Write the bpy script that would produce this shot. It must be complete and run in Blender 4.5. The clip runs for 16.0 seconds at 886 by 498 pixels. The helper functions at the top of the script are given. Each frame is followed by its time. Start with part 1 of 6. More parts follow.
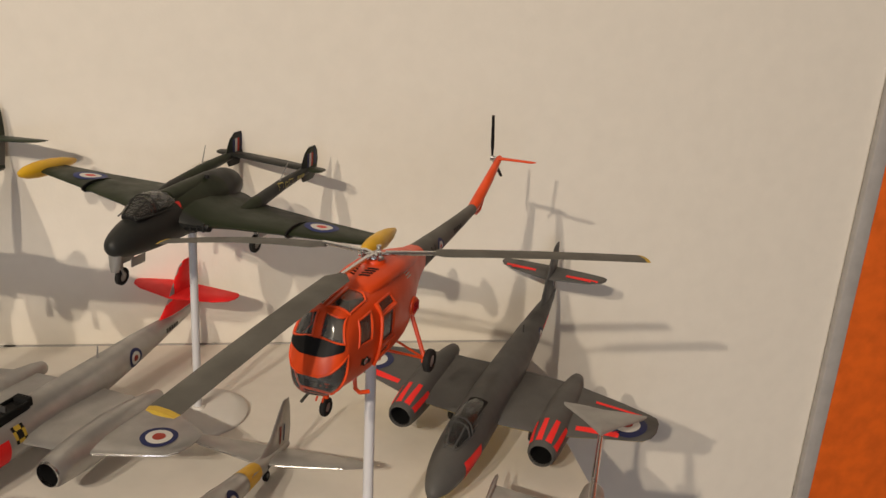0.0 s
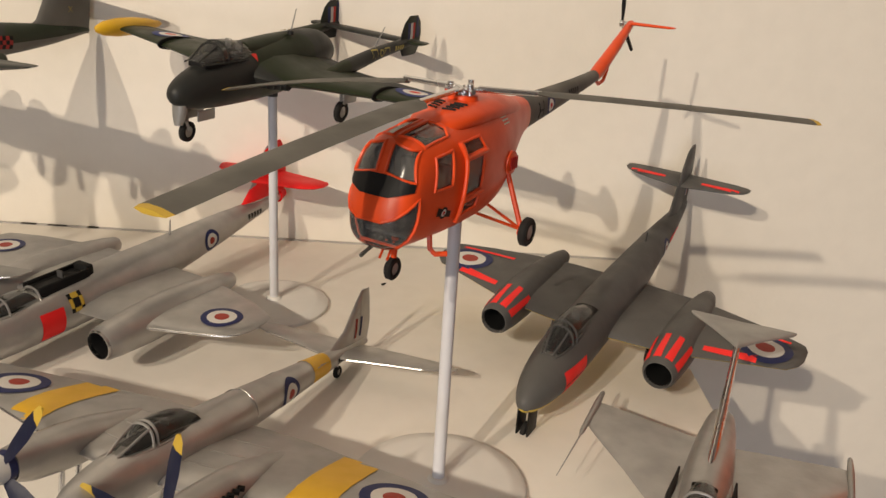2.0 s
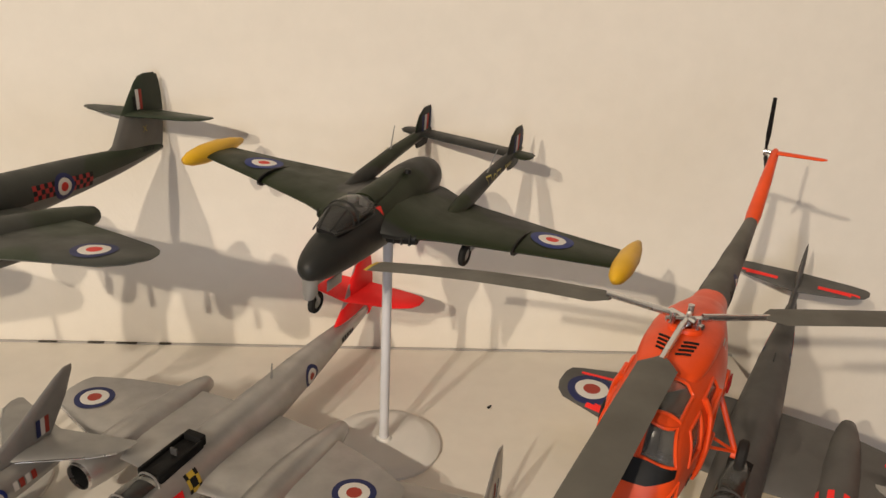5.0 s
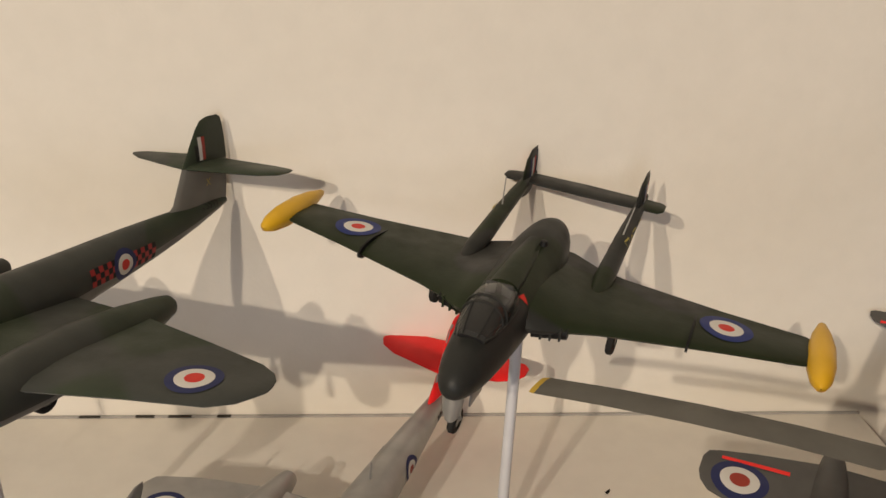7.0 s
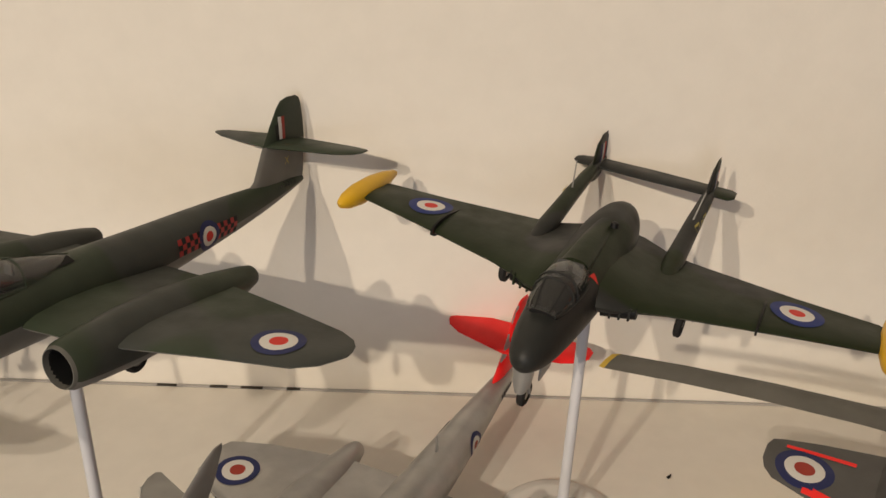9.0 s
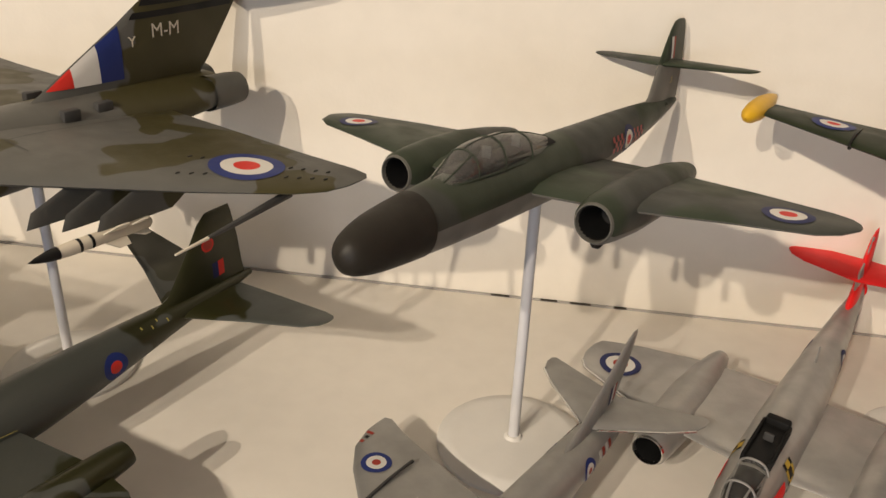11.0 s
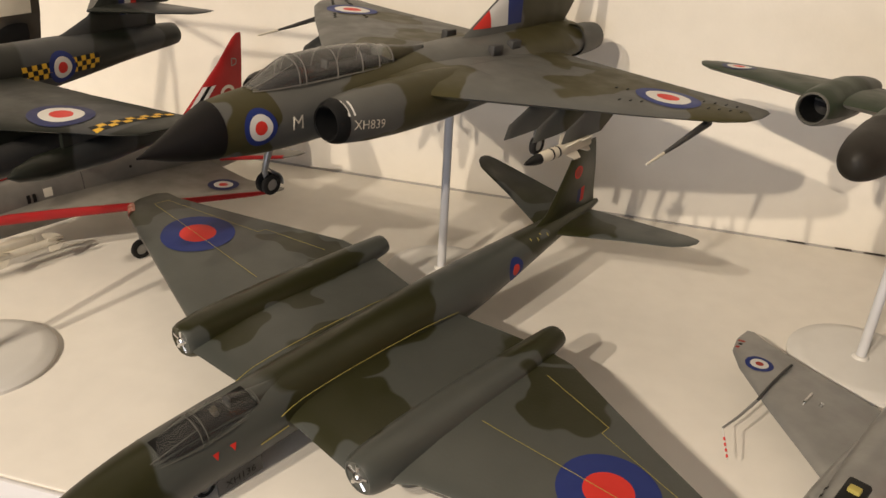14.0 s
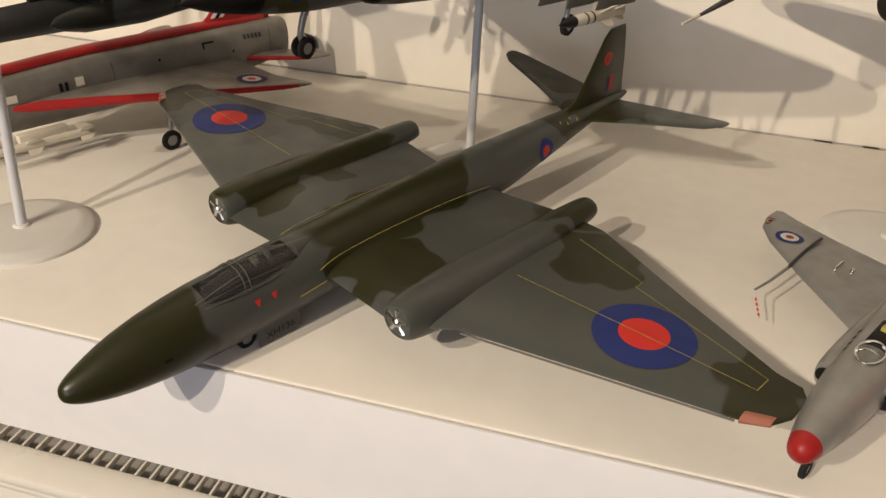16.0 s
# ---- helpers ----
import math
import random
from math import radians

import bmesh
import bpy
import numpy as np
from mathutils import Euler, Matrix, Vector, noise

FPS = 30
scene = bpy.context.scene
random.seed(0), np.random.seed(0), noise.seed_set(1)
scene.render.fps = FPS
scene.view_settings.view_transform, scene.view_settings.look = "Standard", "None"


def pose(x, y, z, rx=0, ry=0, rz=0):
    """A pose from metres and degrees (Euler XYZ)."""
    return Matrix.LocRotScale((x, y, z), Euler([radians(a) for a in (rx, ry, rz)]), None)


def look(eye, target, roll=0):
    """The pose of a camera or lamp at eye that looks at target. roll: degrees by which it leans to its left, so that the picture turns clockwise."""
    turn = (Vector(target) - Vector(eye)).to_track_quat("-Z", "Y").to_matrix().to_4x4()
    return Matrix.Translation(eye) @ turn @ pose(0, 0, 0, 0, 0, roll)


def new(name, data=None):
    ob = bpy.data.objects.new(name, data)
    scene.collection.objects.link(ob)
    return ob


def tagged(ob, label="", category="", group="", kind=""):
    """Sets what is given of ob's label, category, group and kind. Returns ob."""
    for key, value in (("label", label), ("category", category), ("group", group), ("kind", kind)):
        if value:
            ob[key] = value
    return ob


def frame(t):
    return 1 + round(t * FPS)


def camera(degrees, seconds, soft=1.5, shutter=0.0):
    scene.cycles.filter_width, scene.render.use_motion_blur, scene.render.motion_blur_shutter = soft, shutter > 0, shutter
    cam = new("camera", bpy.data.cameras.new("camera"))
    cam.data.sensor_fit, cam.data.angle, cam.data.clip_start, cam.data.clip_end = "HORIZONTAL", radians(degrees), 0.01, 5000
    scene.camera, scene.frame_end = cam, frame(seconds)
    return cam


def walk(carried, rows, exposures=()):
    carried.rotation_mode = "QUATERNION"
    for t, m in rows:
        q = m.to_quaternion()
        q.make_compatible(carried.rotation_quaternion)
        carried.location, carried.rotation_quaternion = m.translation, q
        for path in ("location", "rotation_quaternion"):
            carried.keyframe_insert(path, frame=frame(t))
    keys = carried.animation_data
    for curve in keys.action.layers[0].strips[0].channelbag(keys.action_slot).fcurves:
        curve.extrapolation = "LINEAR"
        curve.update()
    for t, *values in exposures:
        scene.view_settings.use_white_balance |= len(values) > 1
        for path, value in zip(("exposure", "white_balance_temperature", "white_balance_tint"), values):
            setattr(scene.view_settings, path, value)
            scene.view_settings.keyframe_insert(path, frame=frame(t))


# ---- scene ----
from mathutils.bvhtree import BVHTree

cam = camera(55.67, 16.0)
PATH = [
    (0, (0.01357, 0.01540, 0.21582), (0.08170, 0.38896, 0.09010), 3.75),
    (0.5, (0.01014, 0.01920, 0.19015), (0.06357, 0.39259, 0.05702), 3.98),
    (1, (0.00390, 0.01745, 0.17962), (0.04646, 0.38999, 0.04033), 4.25),
    (1.5, (0.00754, 0.03063, 0.18077), (0.03640, 0.40352, 0.03891), 4.28),
    (2, (0.02925, 0.05510, 0.16728), (0.04047, 0.42696, 0.02033), 4.12),
    (2.5, (0.05192, 0.08004, 0.16346), (0.05506, 0.45112, 0.01416), 4.15),
    (3, (0.06710, 0.09749, 0.16537), (0.06436, 0.46813, 0.01497), 3.93),
    (3.5, (0.06799, 0.10479, 0.17169), (0.06452, 0.47481, 0.01978), 3.46),
    (4, (0.06003, 0.10640, 0.17305), (0.05886, 0.47624, 0.02068), 2.91),
    (4.5, (0.02858, 0.10543, 0.18225), (0.03682, 0.47408, 0.02722), 2.74),
    (5, (-0.03156, 0.10451, 0.21677), (-0.00908, 0.47139, 0.05899), 2.88),
    (5.2, (-0.05120, 0.10685, 0.22651), (-0.02344, 0.47302, 0.06792), 2.92),
    (7.3, (-0.07848, 0.17525, 0.22524), (-0.04869, 0.53629, 0.05563), 2.47),
    (7.5, (-0.07828, 0.17658, 0.22243), (-0.05039, 0.53741, 0.05208), 2.42),
    (8, (-0.07197, 0.17152, 0.22462), (-0.04930, 0.53272, 0.05427), 2.45),
    (8.2, (-0.06978, 0.16964, 0.22458), (-0.04899, 0.53135, 0.05507), 2.50),
    (10.3, (-0.14414, 0.14069, 0.21840), (-0.17895, 0.49760, 0.04119), 1.74),
    (10.5, (-0.15518, 0.13624, 0.21144), (-0.19414, 0.49372, 0.03627), 1.94),
    (11, (-0.18644, 0.12235, 0.20077), (-0.23237, 0.47751, 0.02258), 2.50),
    (11.5, (-0.22284, 0.09605, 0.20918), (-0.28088, 0.44896, 0.03006), 2.68),
    (12, (-0.25376, 0.06753, 0.23444), (-0.32237, 0.41774, 0.05375), 2.74),
    (12.5, (-0.27233, 0.05593, 0.24831), (-0.34860, 0.40555, 0.06957), 2.80),
    (13, (-0.28079, 0.05149, 0.24817), (-0.36179, 0.39997, 0.06929), 2.79),
    (13.5, (-0.28530, 0.04929, 0.23619), (-0.36827, 0.39607, 0.05492), 2.98),
    (14, (-0.28846, 0.05075, 0.19399), (-0.37260, 0.39405, 0.00674), 3.14),
    (14.5, (-0.28822, 0.03801, 0.15508), (-0.37233, 0.37836, -0.03751), 3.15),
    (15, (-0.28540, 0.02726, 0.15000), (-0.36887, 0.36413, -0.04887), 3.09),
    (15.5, (-0.28891, 0.02620, 0.16058), (-0.37420, 0.36060, -0.04166), 2.88),
    (16, (-0.28961, 0.03031, 0.16436), (-0.37614, 0.36477, -0.03726), 2.81),
]
walk(cam, [(t, look(eye, target, roll)) for t, eye, target, roll in PATH],
     [(0, -0.02), (0.5, 0.10), (1.5, 0.22), (3.5, 0.26), (5, 0.16), (7.5, -0.02), (8.2, -0.02), (10.5, 0.16), (11, 0.24), (13, 0.16), (14, 0.18), (15, 0.04), (16, 0.04)])

# ---- light ----
world = bpy.data.worlds.new("room_sky")
scene.world = world
world.use_nodes = True
sky = world.node_tree.nodes.new("ShaderNodeTexSky")
sky.sky_type = "NISHITA"
sky.sun_disc = False
sky.sun_elevation = radians(30)
world.node_tree.nodes["Background"].inputs["Strength"].default_value = 0.08
world.node_tree.links.new(sky.outputs["Color"], world.node_tree.nodes["Background"].inputs["Color"])


def spot(name, place, aim, energy, colour, radius):
    data = bpy.data.lights.new(name, "SPOT")
    data.energy, data.color, data.shadow_soft_size = energy, colour, radius
    data.spot_size, data.spot_blend = radians(84), 1.0
    ob = new(name, data)
    ob.matrix_world = look(place, aim)
    return ob


WARM = (1.0, 0.85, 0.67)
for place, power in (((-0.95, -1.60, 1.24), 90.0), ((-1.36, -1.60, 1.38), 102.0)):
    spot("ceiling_spot", place, (-0.45, 0.45, 0.05), power, WARM, 0.018)
window_light = bpy.data.lights.new("window_light", "AREA")
window_light.shape, window_light.size, window_light.size_y = "RECTANGLE", 1.3, 1.1
window_light.energy, window_light.color = 17.0, (0.89, 0.91, 1.0)
new("window_light", window_light).matrix_world = look((-0.6, -2.52, 0.2), (-0.4, 0.4, 0.0))

# ---- materials ----
M = 0.001


def shader(name):
    m = bpy.data.materials.new(name)
    m.use_nodes = True
    nt = m.node_tree
    return m, nt, nt.nodes["Principled BSDF"]


def node(nt, kind, **inputs):
    n = nt.nodes.new(kind)
    for key, value in inputs.items():
        n.inputs[key.replace("_", " ")].default_value = value
    return n


def ramp(nt, source, a, b, low, high):
    r = nt.nodes.new("ShaderNodeMapRange")
    r.inputs["From Min"].default_value, r.inputs["From Max"].default_value = a, b
    r.inputs["To Min"].default_value, r.inputs["To Max"].default_value = low, high
    nt.links.new(source, r.inputs["Value"])
    return r.outputs["Result"]


def mixed(nt, factor, a, b):
    n = nt.nodes.new("ShaderNodeMix")
    n.data_type = "RGBA"
    nt.links.new(factor, n.inputs["Factor"])
    for socket, value in ((n.inputs["A"], a), (n.inputs["B"], b)):
        if isinstance(value, tuple):
            socket.default_value = (*value, 1)
        else:
            nt.links.new(value, socket)
    return n.outputs["Result"]


def cloud(nt, place, blobs):
    """One where a point lies in a brushed camouflage patch (x, y, half width, half length in mm), else zero."""
    wob = node(nt, "ShaderNodeTexNoise", Scale=55.0, Detail=1.0)
    nt.links.new(place, wob.inputs["Vector"])
    push = nt.nodes.new("ShaderNodeVectorMath")
    push.operation = "MULTIPLY_ADD"
    nt.links.new(wob.outputs["Color"], push.inputs[0])
    push.inputs[1].default_value = (0.03, 0.03, 0)
    push.inputs[2].default_value = (-0.015, -0.015, 0)
    moved = nt.nodes.new("ShaderNodeVectorMath")
    nt.links.new(place, moved.inputs[0])
    nt.links.new(push.outputs["Vector"], moved.inputs[1])
    least = None
    for x, y, hw, hl in blobs:
        off = nt.nodes.new("ShaderNodeVectorMath")
        off.operation = "MULTIPLY_ADD"
        nt.links.new(moved.outputs["Vector"], off.inputs[0])
        off.inputs[1].default_value = (1000 / hw, 1000 / hl, 0)
        off.inputs[2].default_value = (-x / hw, -y / hl, 0)
        far = nt.nodes.new("ShaderNodeVectorMath")
        far.operation = "LENGTH"
        nt.links.new(off.outputs["Vector"], far.inputs[0])
        if least is None:
            least = far.outputs["Value"]
        else:
            low = nt.nodes.new("ShaderNodeMath")
            low.operation = "MINIMUM"
            nt.links.new(least, low.inputs[0])
            nt.links.new(far.outputs["Value"], low.inputs[1])
            least = low.outputs["Value"]
    return ramp(nt, least, 0.97, 1.03, 1, 0)


def paint(name, colour, rough=0.55, metal=0.0, second=None, patch=28.0, cut=0.5, seed=0.0, wear=0.18, bump=0.12, grain=900.0, coat=0.0, blobs=()):
    """Brushed model paint: an even coat or two camouflage colours, faint blotches, fine grain, uneven gloss."""
    m, nt, b = shader(name)
    co = nt.nodes.new("ShaderNodeTexCoord")
    mp = nt.nodes.new("ShaderNodeMapping")
    mp.inputs["Location"].default_value = (seed, seed * 0.7, seed * 1.3)
    nt.links.new(co.outputs["Object"], mp.inputs["Vector"])
    broad = node(nt, "ShaderNodeTexNoise", Scale=90.0, Detail=3.0)
    fine = node(nt, "ShaderNodeTexNoise", Scale=grain, Detail=2.0)
    for n in (broad, fine):
        nt.links.new(mp.outputs["Vector"], n.inputs["Vector"])
    base = colour
    if second:
        flat = nt.nodes.new("ShaderNodeVectorMath")
        flat.operation = "MULTIPLY"
        flat.inputs[1].default_value = (1, 1, 0.35)
        nt.links.new(mp.outputs["Vector"], flat.inputs[0])
        if blobs:
            base = mixed(nt, cloud(nt, mp.outputs["Vector"] if not seed else co.outputs["Object"], blobs), colour, second)
    if second and not blobs:
        blot = node(nt, "ShaderNodeTexNoise", Scale=patch, Detail=0.5, Roughness=0.3)
        nt.links.new(flat.outputs["Vector"], blot.inputs["Vector"])
        base = mixed(nt, ramp(nt, blot.outputs["Fac"], cut - 0.008, cut + 0.008, 0, 1), colour, second)
    dark = tuple(c * (1 - wear) for c in colour)
    f = ramp(nt, broad.outputs["Fac"], 0.35, 0.7, 0, 0.75)
    if second:
        shade = nt.nodes.new("ShaderNodeMix")
        shade.data_type, shade.blend_type = "RGBA", "MULTIPLY"
        shade.inputs["B"].default_value = (1 - wear, 1 - wear, 1 - wear, 1)
        nt.links.new(f, shade.inputs["Factor"])
        nt.links.new(base, shade.inputs["A"])
        out = shade.outputs["Result"]
    else:
        out = mixed(nt, f, colour, dark)
    nt.links.new(out, b.inputs["Base Color"])
    nt.links.new(ramp(nt, broad.outputs["Fac"], 0.3, 0.7, rough - 0.08, min(1.0, rough + 0.1)), b.inputs["Roughness"])
    b.inputs["Metallic"].default_value = metal
    b.inputs["Coat Weight"].default_value = coat
    b.inputs["Specular IOR Level"].default_value = 0.4 if coat or rough < 0.45 else 0.22
    bp = node(nt, "ShaderNodeBump", Strength=bump, Distance=0.0003)
    nt.links.new(fine.outputs["Fac"], bp.inputs["Height"])
    nt.links.new(bp.outputs["Normal"], b.inputs["Normal"])
    return m


def clear(name, tint=(0.90, 0.91, 0.89), haze_glare=0.2, ior=1.42):
    """Thin moulded canopy plastic: see-through, with a sheen at grazing angles and a pale haze for frosting and painted
    highlights.
    """
    m, nt, b = shader(name)
    see = nt.nodes.new("ShaderNodeBsdfTransparent")
    see.inputs["Color"].default_value = (*tint, 1)
    sheen = nt.nodes.new("ShaderNodeBsdfGlossy")
    n = node(nt, "ShaderNodeTexNoise", Scale=110.0, Detail=1.5)
    nt.links.new(ramp(nt, n.outputs["Fac"], 0.3, 0.7, 0.04, 0.16), sheen.inputs["Roughness"])
    rim = node(nt, "ShaderNodeFresnel", IOR=ior)
    # pale diffuse patches give frosting and imitate bright reflections
    haze = nt.nodes.new("ShaderNodeBsdfDiffuse")
    haze.inputs["Color"].default_value = (0.7, 0.68, 0.64, 1)
    milky = nt.nodes.new("ShaderNodeMixShader")
    nt.links.new(ramp(nt, n.outputs["Fac"], 0.42, 0.72, 0.01, haze_glare), milky.inputs["Fac"])
    nt.links.new(see.outputs["BSDF"], milky.inputs[1])
    nt.links.new(haze.outputs["BSDF"], milky.inputs[2])
    mix = nt.nodes.new("ShaderNodeMixShader")
    nt.links.new(rim.outputs["Fac"], mix.inputs["Fac"])
    nt.links.new(milky.outputs["Shader"], mix.inputs[1])
    nt.links.new(sheen.outputs["BSDF"], mix.inputs[2])
    nt.links.new(mix.outputs["Shader"], nt.nodes["Material Output"].inputs["Surface"])
    return m


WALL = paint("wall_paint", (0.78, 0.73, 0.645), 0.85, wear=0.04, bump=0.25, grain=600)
BOARD = paint("shelf_laminate", (0.86, 0.815, 0.74), 0.5, wear=0.05, bump=0.06, grain=500)
EDGE = paint("shelf_edge_laminate", (0.80, 0.79, 0.80), 0.5, wear=0.04, bump=0.05)
RADIATOR = paint("radiator_enamel", (0.78, 0.74, 0.66), 0.35, wear=0.06, bump=0.05)
GAP = paint("dark_gap", (0.05, 0.044, 0.036), 0.9)
STANDPAINT = paint("stand_plastic", (0.74, 0.72, 0.68), 0.45, wear=0.06)
STEEL = paint("stand_rod_enamel", (0.62, 0.62, 0.64), 0.35, wear=0.08)
ORANGE = paint("orange_panel", (0.75, 0.13, 0.012), 0.6, wear=0.25, bump=0.1)
TRIM = paint("grey_trim", (0.42, 0.40, 0.38), 0.5)
# darker than the cream wall, to cut the fill light that bounces back
DIMWALL = paint("dim_room_wall", (0.50, 0.46, 0.42), 0.9, wear=0.06)
CARPET = paint("carpet", (0.25, 0.20, 0.16), 0.95, wear=0.3)
SEAGREY = paint("dark_sea_grey", (0.058, 0.057, 0.056), 0.52, wear=0.2)
MIDGREY = paint("mid_sea_grey", (0.098, 0.095, 0.090), 0.5, wear=0.15)
UNDERGREY = paint("underside_grey", (0.17, 0.165, 0.15), 0.5, wear=0.2)
YELLOWUNDER = paint("trainer_yellow", (0.62, 0.46, 0.06), 0.5)
DAYGLO = paint("dayglo_red", (0.95, 0.035, 0.03), 0.5, wear=0.08)
TAILRED = paint("tail_red", (0.85, 0.02, 0.02), 0.5, wear=0.12)
SIGNALRED = paint("signal_red", (0.36, 0.014, 0.014), 0.42, wear=0.15)
SILVER = paint("silver_paint", (0.44, 0.43, 0.415), 0.36, metal=0.7, wear=0.22, bump=0.15)
SILVERGREY = paint("aluminium_grey", (0.34, 0.335, 0.32), 0.40, metal=0.5, wear=0.2, bump=0.15)
CHROME = paint("bare_metal", (0.72, 0.72, 0.72), 0.22, metal=1.0)
ORG = paint("helicopter_orange", (0.80, 0.078, 0.012), 0.36, wear=0.2)
LIGHTMETAL = paint("dull_bare_metal", (0.24, 0.225, 0.20), 0.42, metal=0.4, wear=0.3)
ROTORGREY = paint("rotor_grey", (0.12, 0.116, 0.102), 0.6, wear=0.25)
YELLOW = paint("tank_yellow", (0.72, 0.42, 0.02), 0.42, wear=0.15)
TIPYELLOW = paint("tip_yellow", (0.55, 0.37, 0.05), 0.5)
BLACK = paint("black_paint", (0.008, 0.008, 0.008), 0.5)
RUBBER = paint("tyre_rubber", (0.018, 0.017, 0.016), 0.75)
BLUE = paint("roundel_blue", (0.022, 0.028, 0.10), 0.5, wear=0.1)
BRIGHTBLUE = paint("bright_blue", (0.018, 0.032, 0.16), 0.5, wear=0.1)
WHITE = paint("decal_white", (0.66, 0.64, 0.60), 0.5, wear=0.06)
DULLRED = paint("roundel_red", (0.34, 0.045, 0.03), 0.5, wear=0.1)
BRIGHTRED = paint("bright_red", (0.62, 0.035, 0.025), 0.5, wear=0.08)
DARKGREEN = paint("night_fighter_camouflage", (0.036, 0.047, 0.030), 0.46, second=(0.048, 0.052, 0.046), patch=16, cut=0.52, wear=0.2, seed=0.3)
BOOMGREEN = paint("twin_boom_camouflage", (0.018, 0.025, 0.011), 0.45, second=(0.025, 0.026, 0.024), patch=18, cut=0.56, wear=0.25, seed=1.2)
DELTACAMO = paint("delta_camouflage", (0.104, 0.103, 0.094), 0.46, second=(0.055, 0.048, 0.019), wear=0.08, blobs=(
    (0, 131, 30, 9), (-17, 68, 15, 26), (-58, 4, 13, 32), (-70, -10, 22, 12), (-36, -14, 22, 8), (-106, 0, 12, 14), (24, 52, 9, 26), (22, 6, 16, 20),
    (66, -4, 20, 12), (-12, -30, 12, 22), (-30, -82, 12, 16), (0, -56, 8, 34)))
BOMBERCAMO = paint("bomber_camouflage", (0.066, 0.070, 0.062), 0.36, second=(0.024, 0.024, 0.008), wear=0.06, blobs=(
    (0, 113, 34, 32), (0, 3, 17, 42), (-24, 29, 17, 17), (-69, -27, 13, 20), (-140, -8, 16, 24), (45, 6, 9, 46), (64, -26, 22, 9), (140, 0, 16, 20),
    (-46, -44, 10, 14), (0, -116, 9, 30), (-12, -122, 14, 12), (36, -134, 22, 14), (34, 30, 8, 14)))
SWEPTCAMO = paint("swept_fighter_camouflage", (0.044, 0.046, 0.047), 0.42, second=(0.010, 0.012, 0.008), patch=30, cut=0.42, wear=0.15, seed=4.7)
NOSEBLACK = paint("radome_black", (0.006, 0.005, 0.005), 0.5, wear=0.2)
RADOME = paint("radome_brown_black", (0.022, 0.019, 0.015), 0.55, wear=0.2)
PINK = paint("lamp_cover", (0.42, 0.16, 0.11), 0.3)
NAVY = paint("propeller_navy", (0.008, 0.011, 0.035), 0.45)
FINBROWN = paint("weathered_fin_brown", (0.085, 0.075, 0.06), 0.6, wear=0.3)
CREAM = paint("cream_paint", (0.72, 0.66, 0.54), 0.5)
GOLD = paint("yellow_line", (0.45, 0.38, 0.10), 0.5)
GLASS = clear("canopy_plastic", haze_glare=0.1)
HAZED = clear("hazed_canopy_plastic", haze_glare=0.24, ior=1.6)
CABINGLASS = clear("cabin_glazing", (0.80, 0.81, 0.79), 0.34, 1.55)
AMBERCLEAR = clear("milky_roof_glazing", (0.62, 0.58, 0.44), 0.35, 1.45)
COCKPIT = paint("cockpit_black", (0.007, 0.007, 0.007), 0.7)

# ---- mesh helpers (model sizes in millimetres) ----


def link(name, bm, material, parent=None, label="", scale=M, sharp=38):
    me = bpy.data.meshes.new(name)
    bmesh.ops.scale(bm, vec=(scale, scale, scale), verts=bm.verts)
    bm.to_mesh(me)
    bm.free()
    for mt in material if isinstance(material, (list, tuple)) else [material]:
        me.materials.append(mt)
    me.shade_smooth()
    me.set_sharp_from_angle(angle=radians(sharp))
    ob = new(name, me)
    ob.parent = parent
    if label:
        ob["label"] = label
    return ob


def part(name, bm, material, parent, label=""):
    return link(name, bm, material, parent, label)


def loft(rings, caps=True, closed=True):
    bm = bmesh.new()
    rows = [[bm.verts.new(p) for p in ring] for ring in rings]
    n = len(rows[0])
    for a, b in zip(rows, rows[1:]):
        for i in range(n if closed else n - 1):
            j = (i + 1) % n
            bm.faces.new((a[i], a[j], b[j], b[i]))
    if caps:
        bm.faces.new(rows[0][::-1])
        bm.faces.new(rows[-1])
    bmesh.ops.recalc_face_normals(bm, faces=bm.faces)
    return bm


def smooth_rows(rows, times):
    """Fill a list of stations with in-between ones along a smooth curve."""
    rows = [tuple(float(v) for v in r) for r in rows]
    out = []
    for i in range(len(rows) - 1):
        p0, p1, p2, p3 = rows[max(i - 1, 0)], rows[i], rows[i + 1], rows[min(i + 2, len(rows) - 1)]
        for k in range(times):
            s = k / times
            q = []
            for a, b, c, d in zip(p0, p1, p2, p3):
                v = 0.5 * (2 * b + (c - a) * s + (2 * a - 5 * b + 4 * c - d) * s * s + (3 * b - a - 3 * c + d) * s ** 3)
                q.append(min(max(v, min(b, c)), max(b, c)))
            out.append(tuple(q))
    out.append(rows[-1])
    return out


def body(stations, n=28, square=2.0, x=0.0, steps=3):
    """A fuselage: stations of y, half width, bottom, top."""
    rings = []
    for y, w, zb, zt in smooth_rows(stations, steps):
        c, h = (zb + zt) / 2, (zt - zb) / 2
        ring = []
        for k in range(n):
            a = 2 * math.pi * k / n
            ca, sa = math.cos(a), math.sin(a)
            ring.append((x + w * math.copysign(abs(ca) ** (2 / square), ca), y, c + h * math.copysign(abs(sa) ** (2 / square), sa)))
        rings.append(ring)
    return loft(rings)


CHORD = [(0, 0), (0.02, 0.32), (0.09, 0.7), (0.25, 0.98), (0.45, 0.95), (0.7, 0.58), (0.9, 0.22), (1, 0.05)]


